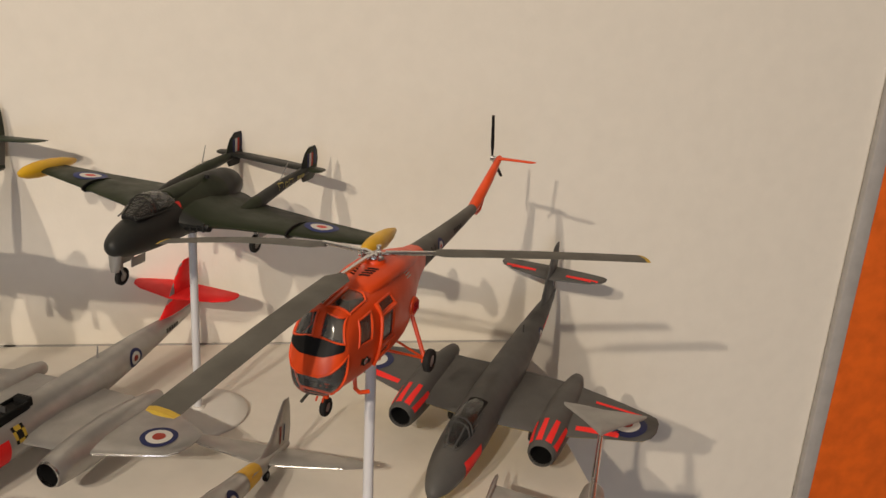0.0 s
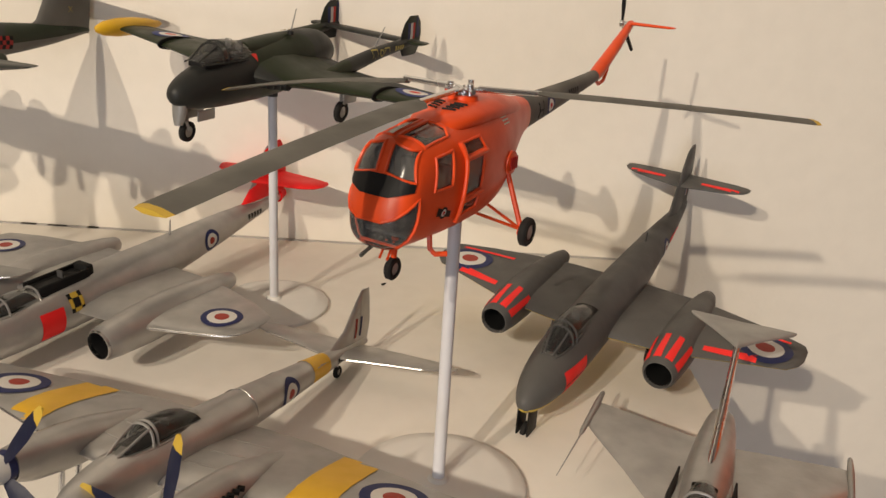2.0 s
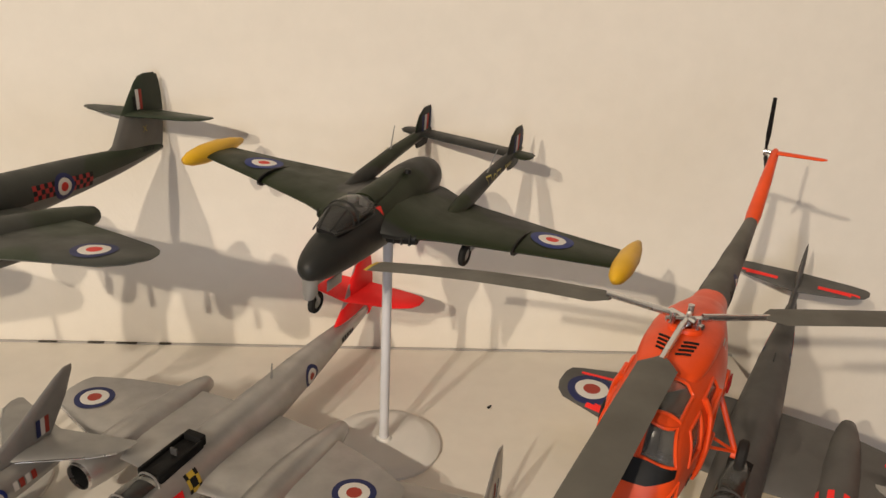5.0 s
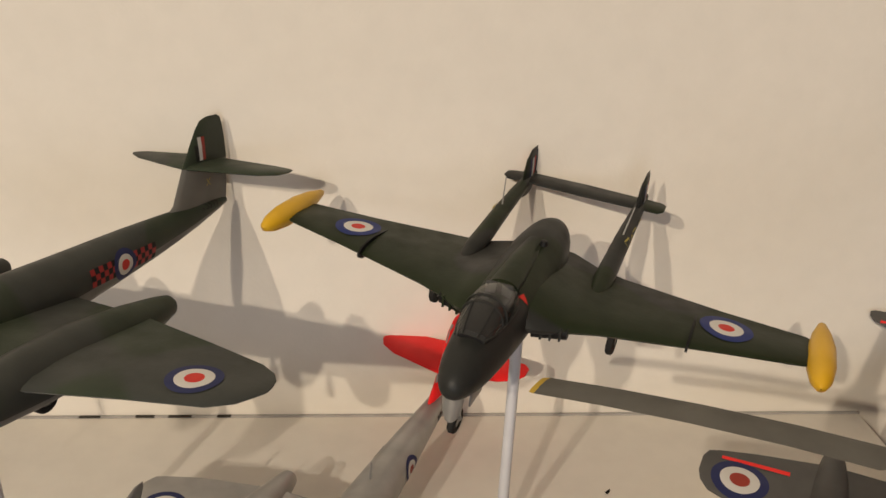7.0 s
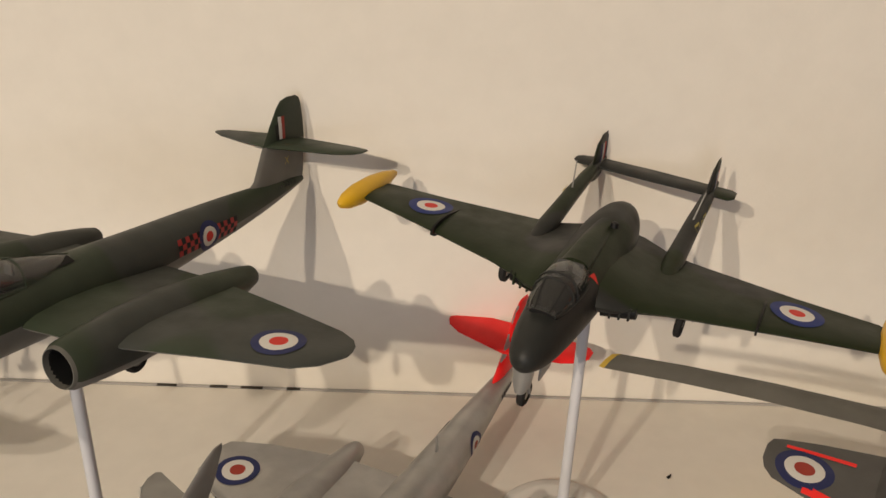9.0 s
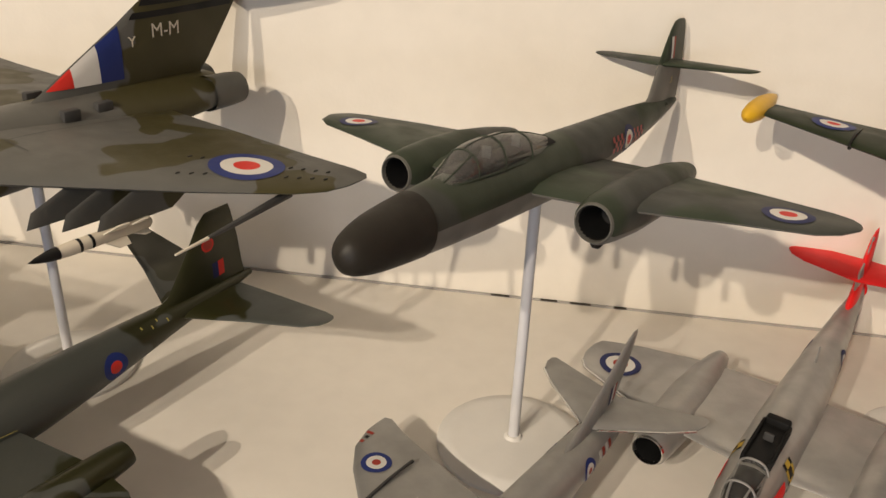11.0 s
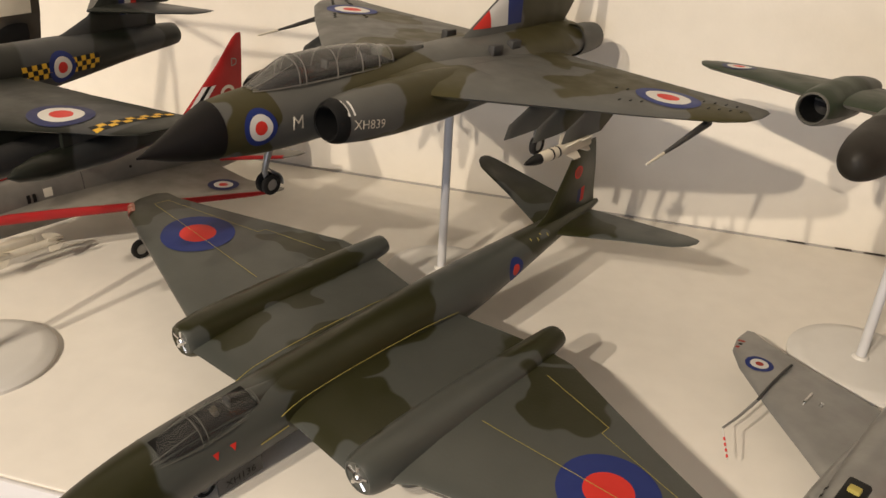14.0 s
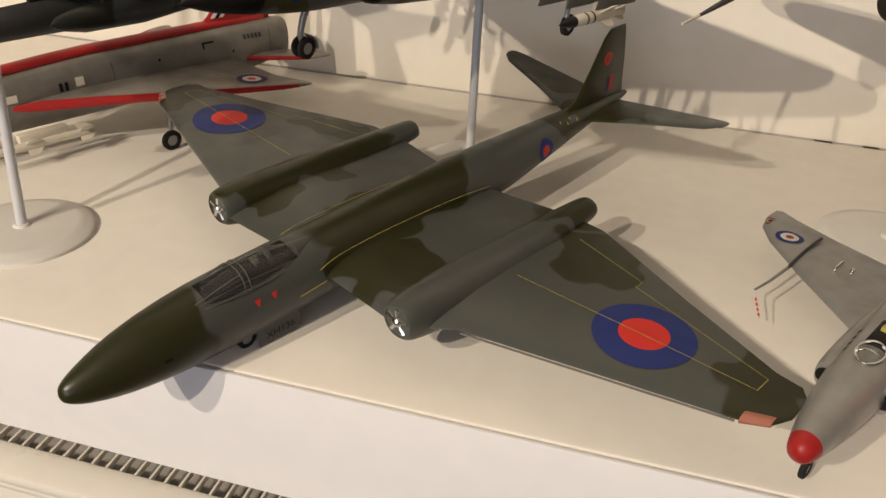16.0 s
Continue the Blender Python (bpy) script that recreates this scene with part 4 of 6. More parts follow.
boom = body([(-35.2, 4.85, 6.6, 17.95), (-60, 3.9, 9.2, 17.6), (-85, 2.9, 12, 17.8), (-104, 2.1, 14.2, 18.6)], 20)
boomskin = tree(boom)
part("tail_boom", boom, ROTORGREY, h, "matt grey tapering tail boom")
part("tail_pylon", tube([(0, -101, 16), (0, -106, 17.6), (0, -122, 25), (0, -137, 32.6), (0, -138.5, 33.2)], [2.2, 2.6, 2.2, 1.5, 0.9], 14), ORG, h, "orange upswept tail pylon")
part("stabiliser", foil([(1.0, -134, -139, 33, 1.4), (16, -135, -139, 33, 1.0), (18, -136.5, -138.5, 33, 0.5)], side=-1), ORG, h, "orange tail stabiliser")
part("tail_skid", tube([(0, -103, 15), (0, -108, 12.5), (0, -113, 13.2), (0, -116, 17), (0, -115, 19)], 0.7, 8), ORG, h, "orange hooked tail skid")
hub = part("tail_rotor_hub", lathe([(1.0, 0.9), (2.6, 0.9), (2.8, 1.6), (4.0, 1.6), (4.2, 0.05)], (0, -137, 32.6), "x", 12), CHROME, h, "silver tail rotor hub")
for ang in (80, 215):
    c, s = math.cos(radians(ang)), math.sin(radians(ang))
    p = [Vector((3.4, -137 + c * r, 32.6 + s * r)) for r in (1.5, 7, 21)]
    part("tail_rotor_blade", tube(p, [0.5, 0.9, 0.7], 8), BLACK, hub, "black tail rotor blade")
# glazing and markings
for face, sx in ((PORT, -1), (STARBOARD, 1)):
    o = (sx * 10, 0, 0)
    patch("badge", h, cabskin, o, face, [(-28.6, -1.4), (-21.8, -3.2), (-22.2, -1.4), (-28.2, 0.8)] if face is PORT else [(21.8, -3.2), (28.6, -1.4), (28.2, 0.8), (22.2, -1.4)], BLACK, 6, 4, label="small dark winged badge")
    for fr in ([(17.4, 14.8), (16.4, 10.8), (17.6, 2), (18.4, -5.4)], [(16.4, 10.8), (5.4, 11.2)], [(17.4, 0.0), (7.2, 0.6)]):
        pts = []
        for (ya, za), (yb, zb) in zip(fr, fr[1:]):
            for k in range(7):
                hit, nrm, _, _ = cabskin.ray_cast(Vector((sx * 40, ya + (yb - ya) * k / 6, za + (zb - za) * k / 6)), Vector((-sx, 0, 0)))
                if hit and (not pts or (hit - pts[-1]).length > 0.5):
                    pts.append(hit + nrm * 0.7)
        part("door_frame", tube(pts, 0.6, 8), ORG, h, "raised orange door frame")
    roundel(h, cabskin, (sx * 10, 25.4, -1.2), face, [0.5, 1.0, 1.6], [BRIGHTRED, WHITE, BLACK])
    part("exhaust_grille", lathe([(0, 3.6), (1.0, 3.3), (1.3, 2.0), (1.3, 0.05)], (sx * 10.0, -12, 4), "x", 20) if sx > 0 else lathe([(0, 3.6), (-1.0, 3.3), (-1.3, 2.0), (-1.3, 0.05)], (sx * 10.0, -12, 4), "x", 20), ORG, h, "round orange ribbed vent")
    for k in range(4):
        part("vent_rib", tube([(sx * 11.5, -14 + 1.3 * k, 2.2), (sx * 11.5, -14 + 1.3 * k, 5.8)], 0.25, 6), SIGNALRED, h)
    for k in range(3):
        patch("marking", h, cabskin, (sx * 8, -9.4 - 0.3 * k, 17.2 - 0.9 * k), face, [(-2.0, -0.2), (2.0, -0.2), (2.0, 0.2), (-2.0, 0.2)], CREAM, 6, 1, label="white bar of unreadable writing")
    letters("H", h, boomskin, (sx * 4, -45, 12.6), face, 7.6, BLACK)
    roundel(h, boomskin, (sx * 4, -53, 13.2), face, [0.9, 2.0, 3.2], [BRIGHTRED, WHITE, BLUE])
    for k in range(5):
        patch("marking", h, boomskin, (sx * 3, -70 - 2.0 * k, 15), face, [(-0.6, -0.9), (0.6, -0.9), (0.6, 0.9), (-0.6, 0.9)], BLACK, 1, 2, label="small dark bar of unreadable writing")
    # main undercarriage
    wheel(h, sx * 18.2, -10.5, -14.7, 4.2, 2.6)
    for p0, thick in (((sx * 6.6, 0.5, -8.6), 0.45), ((sx * 7.2, -5.5, -7.4), 0.45), ((sx * 9.4, -13, 0.5), 0.8)):
        part("undercarriage_strut", tube([p0, (sx * 16.4, -10.5, -14.4)], thick, 8), ORG, h, "orange undercarriage strut")
    part("axle", tube([(sx * 15.5, -10.5, -15.2), (sx * 19, -10.5, -15.4)], 1.0, 8), ORG, h)
    part("step", tube([(sx * 6.6, 25, -8), (sx * 7.2, 25.4, -11.6), (sx * 8.4, 24.8, -13.0), (sx * 11.0, 23, -12.8)], 0.7, 8), ORG, h, "orange footstep")
# black coaming below the windscreen
for sx in (-1, 1):
    for pts in ([(0.0, 5.2), (sx * 4.0, 5.2), (sx * 4.0, 10.0), (0.0, 10.0)], [(sx * 4.0, 5.2), (sx * 8.9, 6.6), (sx * 8.9, 8.4), (sx * 4.0, 10.0)]):
        patch("coaming", h, cabskin, (0, 30, 0), FRONT, [(-u, v) for u, v in pts][:: -sx], BLACK, 8, 6, label="black coaming below the windscreen", lift=0.3)
for x in (-1.1, 1.1):
    part("nose_skid", tube([(x, 33, -9), (x, 36, -13)], 0.35, 6), ORG, h)
hump = body([(19.5, 3.0, 15, 19.3), (17, 6.2, 15, 20.4), (12, 8.0, 15, 21.6), (4, 8.8, 15, 22.6), (-6, 8.8, 15, 22.6), (-16, 7.6, 14, 21.6), (-27, 5.4, 12, 19.4)], 30)
humpskin = tree(hump)
part("engine_fairing", hump, ORG, h, "rounded orange engine fairing")
for sx in (-1, 1):
    for k in range(4):
        y = 12.6 - 1.7 * k
        pts = []
        for q in range(5):
            hit, nrm, _, _ = humpskin.ray_cast(Vector((sx * (0.8 + 0.2 * k + 0.8 * q), y - 0.4 * q, 60)), Vector((0, 0, -1)))
            if hit:
                pts.append(hit + nrm * 0.1)
        if len(pts) > 1:
            part("intake_slot", tube(pts, 0.34, 6), BLACK, h, "dark intake slot")
wheel(h, 0, 31.4, -17.0, 3.1, 2.0)
part("nose_leg", tube([(0, 31.4, -17.0), (0, 30.6, -8.6)], [0.7, 1.0], 10), ORG, h, "orange nosewheel leg")
part("probe", tube([(2.6, 33, -8.6), (3.4, 41, -11.4)], 0.5, 6), ROTORGREY, h)
mast = part("rotor_hub", join(lathe([(20, 3.4), (21.4, 3.4), (22.6, 1.6), (25, 1.2), (26, 0.1)], (0, 0, 0), "z", 18), tube([(-4.4, 2.6, 24.8), (4.4, -2.6, 24.8)], 0.7, 10), tube([(4.4, 2.6, 24.8), (-4.4, -2.6, 24.8)], 0.7, 10), tube([(0, 4.8, 24.8), (0, -4.8, 24.8)], 0.7, 10)), CHROME, h, "silver rotor head")
for px, py, pz in ((-3, 2, 25.4), (3, 2, 25.4), (0, -4, 25.4)):
    part("damper", lathe([(-1.6, 0.05), (-1.6, 0.8), (1.4, 0.8), (1.4, 0.05)], (px, py, pz), "z", 10), CHROME, mast)
part("rotor_ring", lathe([(21.6, 4.4), (23.4, 4.0), (23.6, 3.0)], (0, 0, 0), "z", 20), ORG, h)
for tx, ty, tz in ((2.0, 106, 17.5), (-82, -60, 20), (99, -16, 7.5)):
    d = Vector((tx, ty, 0)).normalized()
    n = Vector((-d.y, d.x, 0))
    L = math.hypot(tx, ty)
    rings = []
    for s in (0.2, 0.235, 0.4, 0.6, 0.8, 0.984):
        c = d * (L * s) + Vector((0, 0, 25 + (tz - 25) * s ** 1.5))
        w = 4.4 if s > 0.21 else 1.5
        rings.append([c + n * a + Vector((0, 0, b)) for a, b in ((-w, 0), (-w * 0.5, 0.6), (w * 0.3, 0.55), (w, 0), (w * 0.3, -0.4), (-w * 0.5, -0.5))])
    bl = part("rotor_blade", loft(rings), ROTORGREY, h, "grey drooping rotor blade with a yellow tip")
    c0, c1 = d * (L * 0.984) + Vector((0, 0, 25 + (tz - 25) * 0.984 ** 1.5)), Vector((tx, ty, tz))
    part("blade_tip", loft([[c + n * a * k + Vector((0, 0, b)) for a, b in ((-4.45, 0), (-2.2, 0.62), (1.3, 0.57), (4.45, 0), (1.3, -0.42), (-2.2, -0.52))] for c, k in ((c0, 1), (c1, 0.9))]), TIPYELLOW, bl, "yellow blade tip")
    part("blade_root", tube([d * 4 + Vector((0, 0, 25)), d * (L * 0.21) + Vector((0, 0, 24.4))], [0.9, 0.8], 10), CHROME, bl, "silver blade root")
stand(0.0395, 0.2735, 90, 28, (-0.6, 6.0))
crumb = tagged(link("crumb", join(tube([(0, 0, 0.4), (1.4, 0.8, 0.5), (2.0, 2.0, 0.4)], [0.4, 0.5, 0.2], 6), tube([(0.4, -0.4, 0.3), (1.2, 0.2, 0.4)], 0.3, 6)), BLACK), "tiny dark crumb lying on the shelf", "crumb")
crumb.location = (0.0120, 0.4260, 0.0)

# Large camouflaged jet bomber on its wheels, nose over the shelf's front edge
c = thing("model_bomber", pose(-0.3736, 0.28655, 0.0203, -3, -1.6, 153.0), "large dark green and grey jet bomber with red and blue roundels", "model aircraft", "model aircraft on the shelf")
fus = body([(128, 0.8, -4.0, -2.0), (126.6, 2.8, -6.0, 0.2), (121, 5.4, -8.8, 3.0), (110, 8.4, -11.6, 6.8), (95, 10.6, -13.2, 9.6), (75, 11.6, -13.4, 11.2), (30, 11.9, -12.4, 11.8), (-35, 11.6, -11.4, 11.6), (-70, 9.6, -7.8, 10.6), (-105, 6.6, -2.4, 9.2), (-135, 3.6, 1.6, 7.6), (-149, 1.2, 3.6, 6)], 32)
fskin = tree(fus)
part("fuselage", fus, BOMBERCAMO, c, "round glossy camouflaged fuselage")
wings = pair("wing", [(0, 43, -38, 0.5, 9), (12, 43, -39, 0.5, 9), (46, 45, -45, 0.5, 8), (60, 34, -44, 0.8, 6.5), (103, 22, -26, 2.4, 4.6), (138, 12, -13, 3.2, 3.0), (146, 8, -12, 3.4, 2.0), (149, 2, -8, 3.4, 0.6)], BOMBERCAMO, c)
for side, w in zip((-1, 1), wings):
    t = tree(w)
    roundel(c, t, (side * 103, 0, 0), UP, [7.6, 15.4], LOWVIS, "red and blue roundel")
    for pts in ([(58, 2.8), (138, -0.6), (138, -0.36), (58, 3.04)], [(88, -20), (138, -7.6), (138, -7.36), (88, -19.76)], [(58, -32), (88, -24), (88, -23.76), (58, -31.7)], [(137.76, -7.6), (138, -7.6), (138, -0.4), (137.76, -0.4)], [(87.76, -23.8), (88, -23.8), (88, -19.8), (87.76, -19.8)]):
        q = [(side * x, y) for x, y in pts]
        patch("panel_line", c, t, (0, 0, 0), UP, q if side > 0 else [q[1], q[0], q[3], q[2]], GOLD, 20, 1, label="thin yellow walkway line", lift=0.25)
    nx = side * 46
    nac = body([(45, 5.8, -3.6, 8.0), (42.5, 6.9, -5.0, 8.8), (34, 8.0, -6.6, 9.2), (20, 8.6, -7.6, 8.8), (0, 8.4, -7.4, 8.0), (-25, 7.2, -5.4, 6.4), (-44, 5.6, -3.6, 5.6), (-53, 4.6, -3.0, 5.0), (-54, 3.8, -2.4, 4.2)], 26, 2.1, nx)
    n = part("nacelle", nac, BOMBERCAMO, c, "faired engine nacelle in the wing")
    part("intake_lip", lathe([(44.7, 5.9), (45.3, 5.5), (45.2, 5.0), (43, 4.6)], (nx, 0, 2.2), "y", 26), BOMBERCAMO, n, "rounded intake lip")
    part("intake", lathe([(44.9, 5.2), (44.6, 0.05)], (nx, 0, 2.2), "y", 24), BLACK, n, "dark intake")
    part("bullet", lathe([(44.6, 2.0), (45.6, 1.7), (46.4, 0.9), (46.6, 0.05)], (nx, 0, 2.2), "y", 14), CHROME, n, "polished intake bullet")
    for k in range(5):
        an = 2 * math.pi * k / 5 + 0.3
        part("vane", tube([(nx + 1.6 * math.cos(an), 45.0, 2.2 + 1.6 * math.sin(an)), (nx + 4.4 * math.cos(an), 44.8, 2.2 + 4.4 * math.sin(an))], [0.5, 0.8], 6), CHROME, n, "polished intake vane")
    part("lamp_cover", foil([(139, 12.1, 6, 3.2, 3.2), (146, 8.3, 2.4, 3.4, 2.2)], side=side), PINK, c, "pinkish wingtip lamp cover")
    # pale tube just below the edge draws its highlight along with the wear
    part("leading_edge", tube([(side * 61, 33.4, -0.2), (side * 103, 21.8, 1.4), (side * 138, 12.0, 2.6)], 0.4, 6), LIGHTMETAL, c, "pale line of wear and highlight along the leading edge")
    wheel(c, side * 26, 4, -15.6, 4.6, 3.2)
    leg(c, (side * 28, 4, -15), (side * 30, 4, -2), 1.0, SILVERGREY)
    part("undercarriage_door", block(side * 36 - 0.5, side * 36 + 0.5, -4, 12, -14, -2, 0.3), SEAGREY, c)
    part("tailplane", foil([(2, -108, -141, 4, 3.6), (30, -119, -140, 8, 2.6), (52, -126, -139, 11.2, 1.8), (57, -130, -138, 12, 1.0), (58.5, -133, -136.5, 12.2, 0.4)], side=side), BOMBERCAMO, c)
    wf = [(side * 12, y, z) for y, z in ((46, 4.6), (38, 6.6), (20, 7.0), (0, 6.2), (-20, 4.8), (-38, 2.4))]
    part("panel_line", tube(smooth_rows(wf, 3), 0.11, 6), GOLD, c, "thin yellow line along the wing root")
fin = foil([(6, -92, -146, 0, 3.6), (12, -108, -145, 0, 3.6), (24, -117, -144, 0, 3.0), (36, -125, -142, 0, 2.2), (39.5, -129, -141, 0, 1.0)], True)
finskin = tree(fin)
part("fin", fin, BOMBERCAMO, c)
for face, sx in ((PORT, -1), (STARBOARD, 1)):
    roundel(c, fskin, (sx * 8, -77, 2.4), face, [2.4, 5.0], LOWVIS, "red and blue roundel")
    roundel(c, finskin, (sx * 5, -128, 27), face, [2.2, 3.0], [DULLRED, BRIGHTRED], "round red squadron badge")
    patch("fin_flash", c, finskin, (sx * 5, -132, 14.5), face, [(-3, -3.4), (3, -3.4), (3, 3.4), (-3, 3.4)], [BRIGHTRED, BLUE], 2, 3, lambda i, j: i if sx > 0 else 1 - i)
    patch("marking", c, fskin, (sx * 9, 49, -1.5), face, [(-5.4, -0.4), (5.4, 0.4), (5.4, 1.1), (-5.4, 0.3)], GOLD, 8, 1, label="yellow line of unreadable writing")
    for k in (0, 6):
        patch("marking", c, fskin, (sx * 9, 63.4 + k, 3.2), face, [(-1.1, 1.2), (0, -1.2), (1.1, 1.2), (0, 1.25)], BRIGHTRED, 2, 2, label="small red warning triangle")
    patch("marking", c, fskin, (sx * 7, 100.2, -1.0), face, [(-1.2, -0.5), (1.2, -0.5), (1.2, 0.5), (-1.2, 0.5)], BLACK, 2, 2, label="small black vent")
glazing(c, [(89, 3.0, 0.6), (85, 4.6, 2.6), (79, 5.8, 5.0), (72, 6.4, 6.8), (64, 6.4, 7.0), (56, 5.6, 6.0), (50, 4.2, 4.4)], 8.0, x=-2.6, arches=(72, 70.5, 50.5), posts=((72, 89, 52),), frame_mat=ROTORGREY, bar=0.18, label="offset clear fighter-type canopy with hazy frames")
part("canopy_fairing", body([(51, 4.0, 6, 12.2), (47, 3.2, 6, 11.9), (42, 1.8, 8, 11.6), (37, 0.4, 10, 11.4)], 16, 2.0, -2.6), BOMBERCAMO, c, "pointed fairing behind the canopy")
patch("cockpit_opening", c, fskin, (-2.6, 0, 0), UP, [(-4.4, 51), (4.4, 51), (3.6, 84), (-3.6, 84)], COCKPIT, 10, 16, label="dark cockpit opening", lift=0.3)
seat(c, 60, 9.6, -2.6)
for mx, my in ((-4.4, -92), (-5.4, -96), (-4.0, -99), (-5.2, -103), (4.4, -92), (5.2, -97), (4.0, -102)):
    patch("marking", c, fskin, (mx, my, 8), UP, [(-0.5, -0.3), (0.5, -0.3), (0.5, 0.3), (-0.5, 0.3)], GOLD, 2, 2, label="tiny yellow stencil mark")
part("seat_pan", block(-4.0, -1.2, 62.5, 64.5, 10.6, 13.2, 0.5), FINBROWN, c, "tan ejection seat headrest")
for wx in (-3, 3):
    wheel(c, wx * 1.3, 71, -13.4, 3.4, 2.2)
leg(c, (0, 72, -13), (0, 74, -8), 1.3, SILVERGREY)
door = block(-8.0, -7.4, 52, 69, -16.4, -9, 0.3)
dskin = tree(door)
part("nose_leg_door", door, MIDGREY, c, "grey nosewheel door with painted characters")
letters("XH136", c, dskin, (-7.4, 60.5, -13.2), PORT, 3.9, BLACK)

# Delta-wing camouflaged fighter on a stand
j = thing("model_delta_fighter", pose(-0.35925, 0.39825, 0.1009, 2, -1.0, 155.0), "camouflaged delta-wing jet fighter model with high tail and white missiles", "model aircraft", "model aircraft on the shelf")
fus = body([(141, 9.0, -13.4, 4.6), (128, 10.8, -15, 6.2), (112, 12, -15.6, 7.0), (90, 12.6, -15.2, 7.6), (60, 14, -14.6, 8.2), (25, 16.5, -13, 9.0), (-15, 17.5, -10.6, 9.4), (-45, 16.8, -7.6, 9.0), (-62, 15.4, -5.4, 8)], 32)
fskin = tree(fus)
part("fuselage", fus, DELTACAMO, j)
part("radome", body([(166, 0.3, -8.2, -7.6), (163, 1.3, -8.8, -6.4), (156, 4.2, -11, -3), (148, 7.2, -12.6, 1.2), (140.6, 9.2, -13.6, 4.8)], 30), NOSEBLACK, j, "pointed satin black nose cone")
wings = pair("wing", [(0, 84, -28, 1, 10), (17, 76, -28, 1, 9.5), (40, 57, -28, 0.8, 7), (83.5, 22, -28, 0.4, 4.6), (106, 2, -29, 0.2, 3.0), (112, -6, -28, 0.2, 2.0), (114.5, -14, -25, 0.2, 0.6)], DELTACAMO, j)
for side, w in zip((-1, 1), wings):
    t = tree(w)
    roundel(j, t, (side * 83.5, -2, 0), UP, [4.3, 8.4, 12.2], BRIGHT)
    prof = [(109, 5.8), (107.5, 6.9), (103, 7.9), (94, 8.9), (80, 9.6), (55, 9.6), (25, 8.0), (0, 5)]
    n = nacelle(j, side * 18.5, -3.4, prof, BLACK, DELTACAMO, "tubular side intake duct")
    part("intake_ring", lathe([(105.2, 7.6), (107.6, 7.0), (109.2, 5.9), (109.0, 5.4)], (side * 18.5, 0, -3.4), "y", 28), BLACK, j, "black painted intake ring")
    nt_ = tree(n)
    face = PORT if side < 0 else STARBOARD
    letters("XH839", j, nt_, (side * 24, 97.4, -3.8), face, 4.5, CREAM, -0.12 if side < 0 else 0.12)
    for k in (0, 2.4):
        patch("marking", j, nt_, (side * 24, 103.2 + k * 0.8, 2.4), face, [(-0.35, -2.4), (0.35, -2.4), (0.35, 2.4), (-0.35, 2.4)], WHITE, 1, 5, label="white stripe")
    roundel(j, fskin, (side * 9, 129, -3.2), face, [2.2, 4.2, 5.9], BRIGHT)
    letters("M", j, fskin, (side * 10, 115, -4), face, 6.5, CREAM)
    pipe = part("jet_pipe", lathe([(-52, 7.4), (-64, 7.0), (-70, 6.4), (-70.4, 5.6), (-63, 5.2), (-62, 0.05)], (side * 9.6, 0, 1.6), "y", 24), DELTACAMO, j, "round jet pipe")
    part("jet_pipe_lining", lathe([(-70.2, 5.8), (-63.5, 5.3), (-63, 0.05)], (side * 9.6, 0, 1.6), "y", 24), BLACK, pipe)
    for px, off in ((52, 12), (60, 6), (68, 0)):
        part("pylon", foil([(-11, 44 + off, 16 + off, side * px, 1.0), (-6, 42 + off, 8 + off, side * px, 1.6), (-1, 30 + off, -16 + off, side * px, 1.8)], True), DELTACAMO, j, "grey underwing pylon")
    for px, off in ((68, 31),) if side < 0 else ((58, 36), (68, 26)):
        ms = part("missile", lathe([(26 + off, 1.9), (22 + off, 2.1), (-5 + off, 2.1), (-6 + off, 1.4), (-6 + off, 0.05)], (side * px, 0, -12.6), "y", 16), CREAM, j, "white missile with a black nose")
        part("missile_nose", lathe([(35 + off, 0.1), (33 + off, 0.8), (29 + off, 1.7), (26 + off, 1.95), (25.6 + off, 0.05)], (side * px, 0, -12.6), "y", 14), BLACK, ms)
        for an in (45, 135, 225, 315):
            q = radians(an)
            dx, dz = math.cos(q), math.sin(q)
            for y0, y1, rr in ((12, 4, 5.0), (2, -4, 3.8)):
                fb = bmesh.new()
                vs = [fb.verts.new((side * px + dx * r + e * dz * 0.25, y + off, -12.6 + dz * r - e * dx * 0.25)) for e in (-1, 1) for r, y in ((1.9, y0), (rr, y0 - 4), (rr, y1), (1.9, y1))]
                for f in ((0, 1, 2, 3), (7, 6, 5, 4), (0, 4, 5, 1), (1, 5, 6, 2), (2, 6, 7, 3)):
                    fb.faces.new([vs[i] for i in f])
                part("missile_fin", fb, CREAM, ms)
        for bd in (15, 19):
            part("missile_band", lathe([(bd + off, 2.18), (bd + 1 + off, 2.18)], (side * px, 0, -12.6), "y", 14), BLACK, ms)
    for pts in ([(20, -26), (20.3, -26), (20.3, 40), (20, 40)], [(20, 40), (32, 40), (32, 40.4), (20, 40.4)], [(60, -20), (92, -20), (92, -19.7), (60, -19.7)], [(59.7, -27), (60, -27), (60, -19.8), (59.7, -19.8)], [(40, -14), (56, -14), (56, -13.7), (40, -13.7)]):
        q = [(side * x, y) for x, y in pts]
        patch("panel_line", j, t, (0, 0, 0), UP, q if side > 0 else [q[1], q[0], q[3], q[2]], SEAGREY, 8, 8, label="thin dark panel line", lift=0.2)
    part("probe_tip", tube([(side * 100, 30, -7.1), (side * 100, 42, -8.2)], [0.6, 0.35], 8), CREAM, j, "pale probe tip")
    part("probe", tube([(side * 100, -4, -3), (side * 100, 20, -6), (side * 100, 34, -7.5)], [1.5, 0.9, 0.4], 8), SEAGREY, j, "tapered wingtip probe")
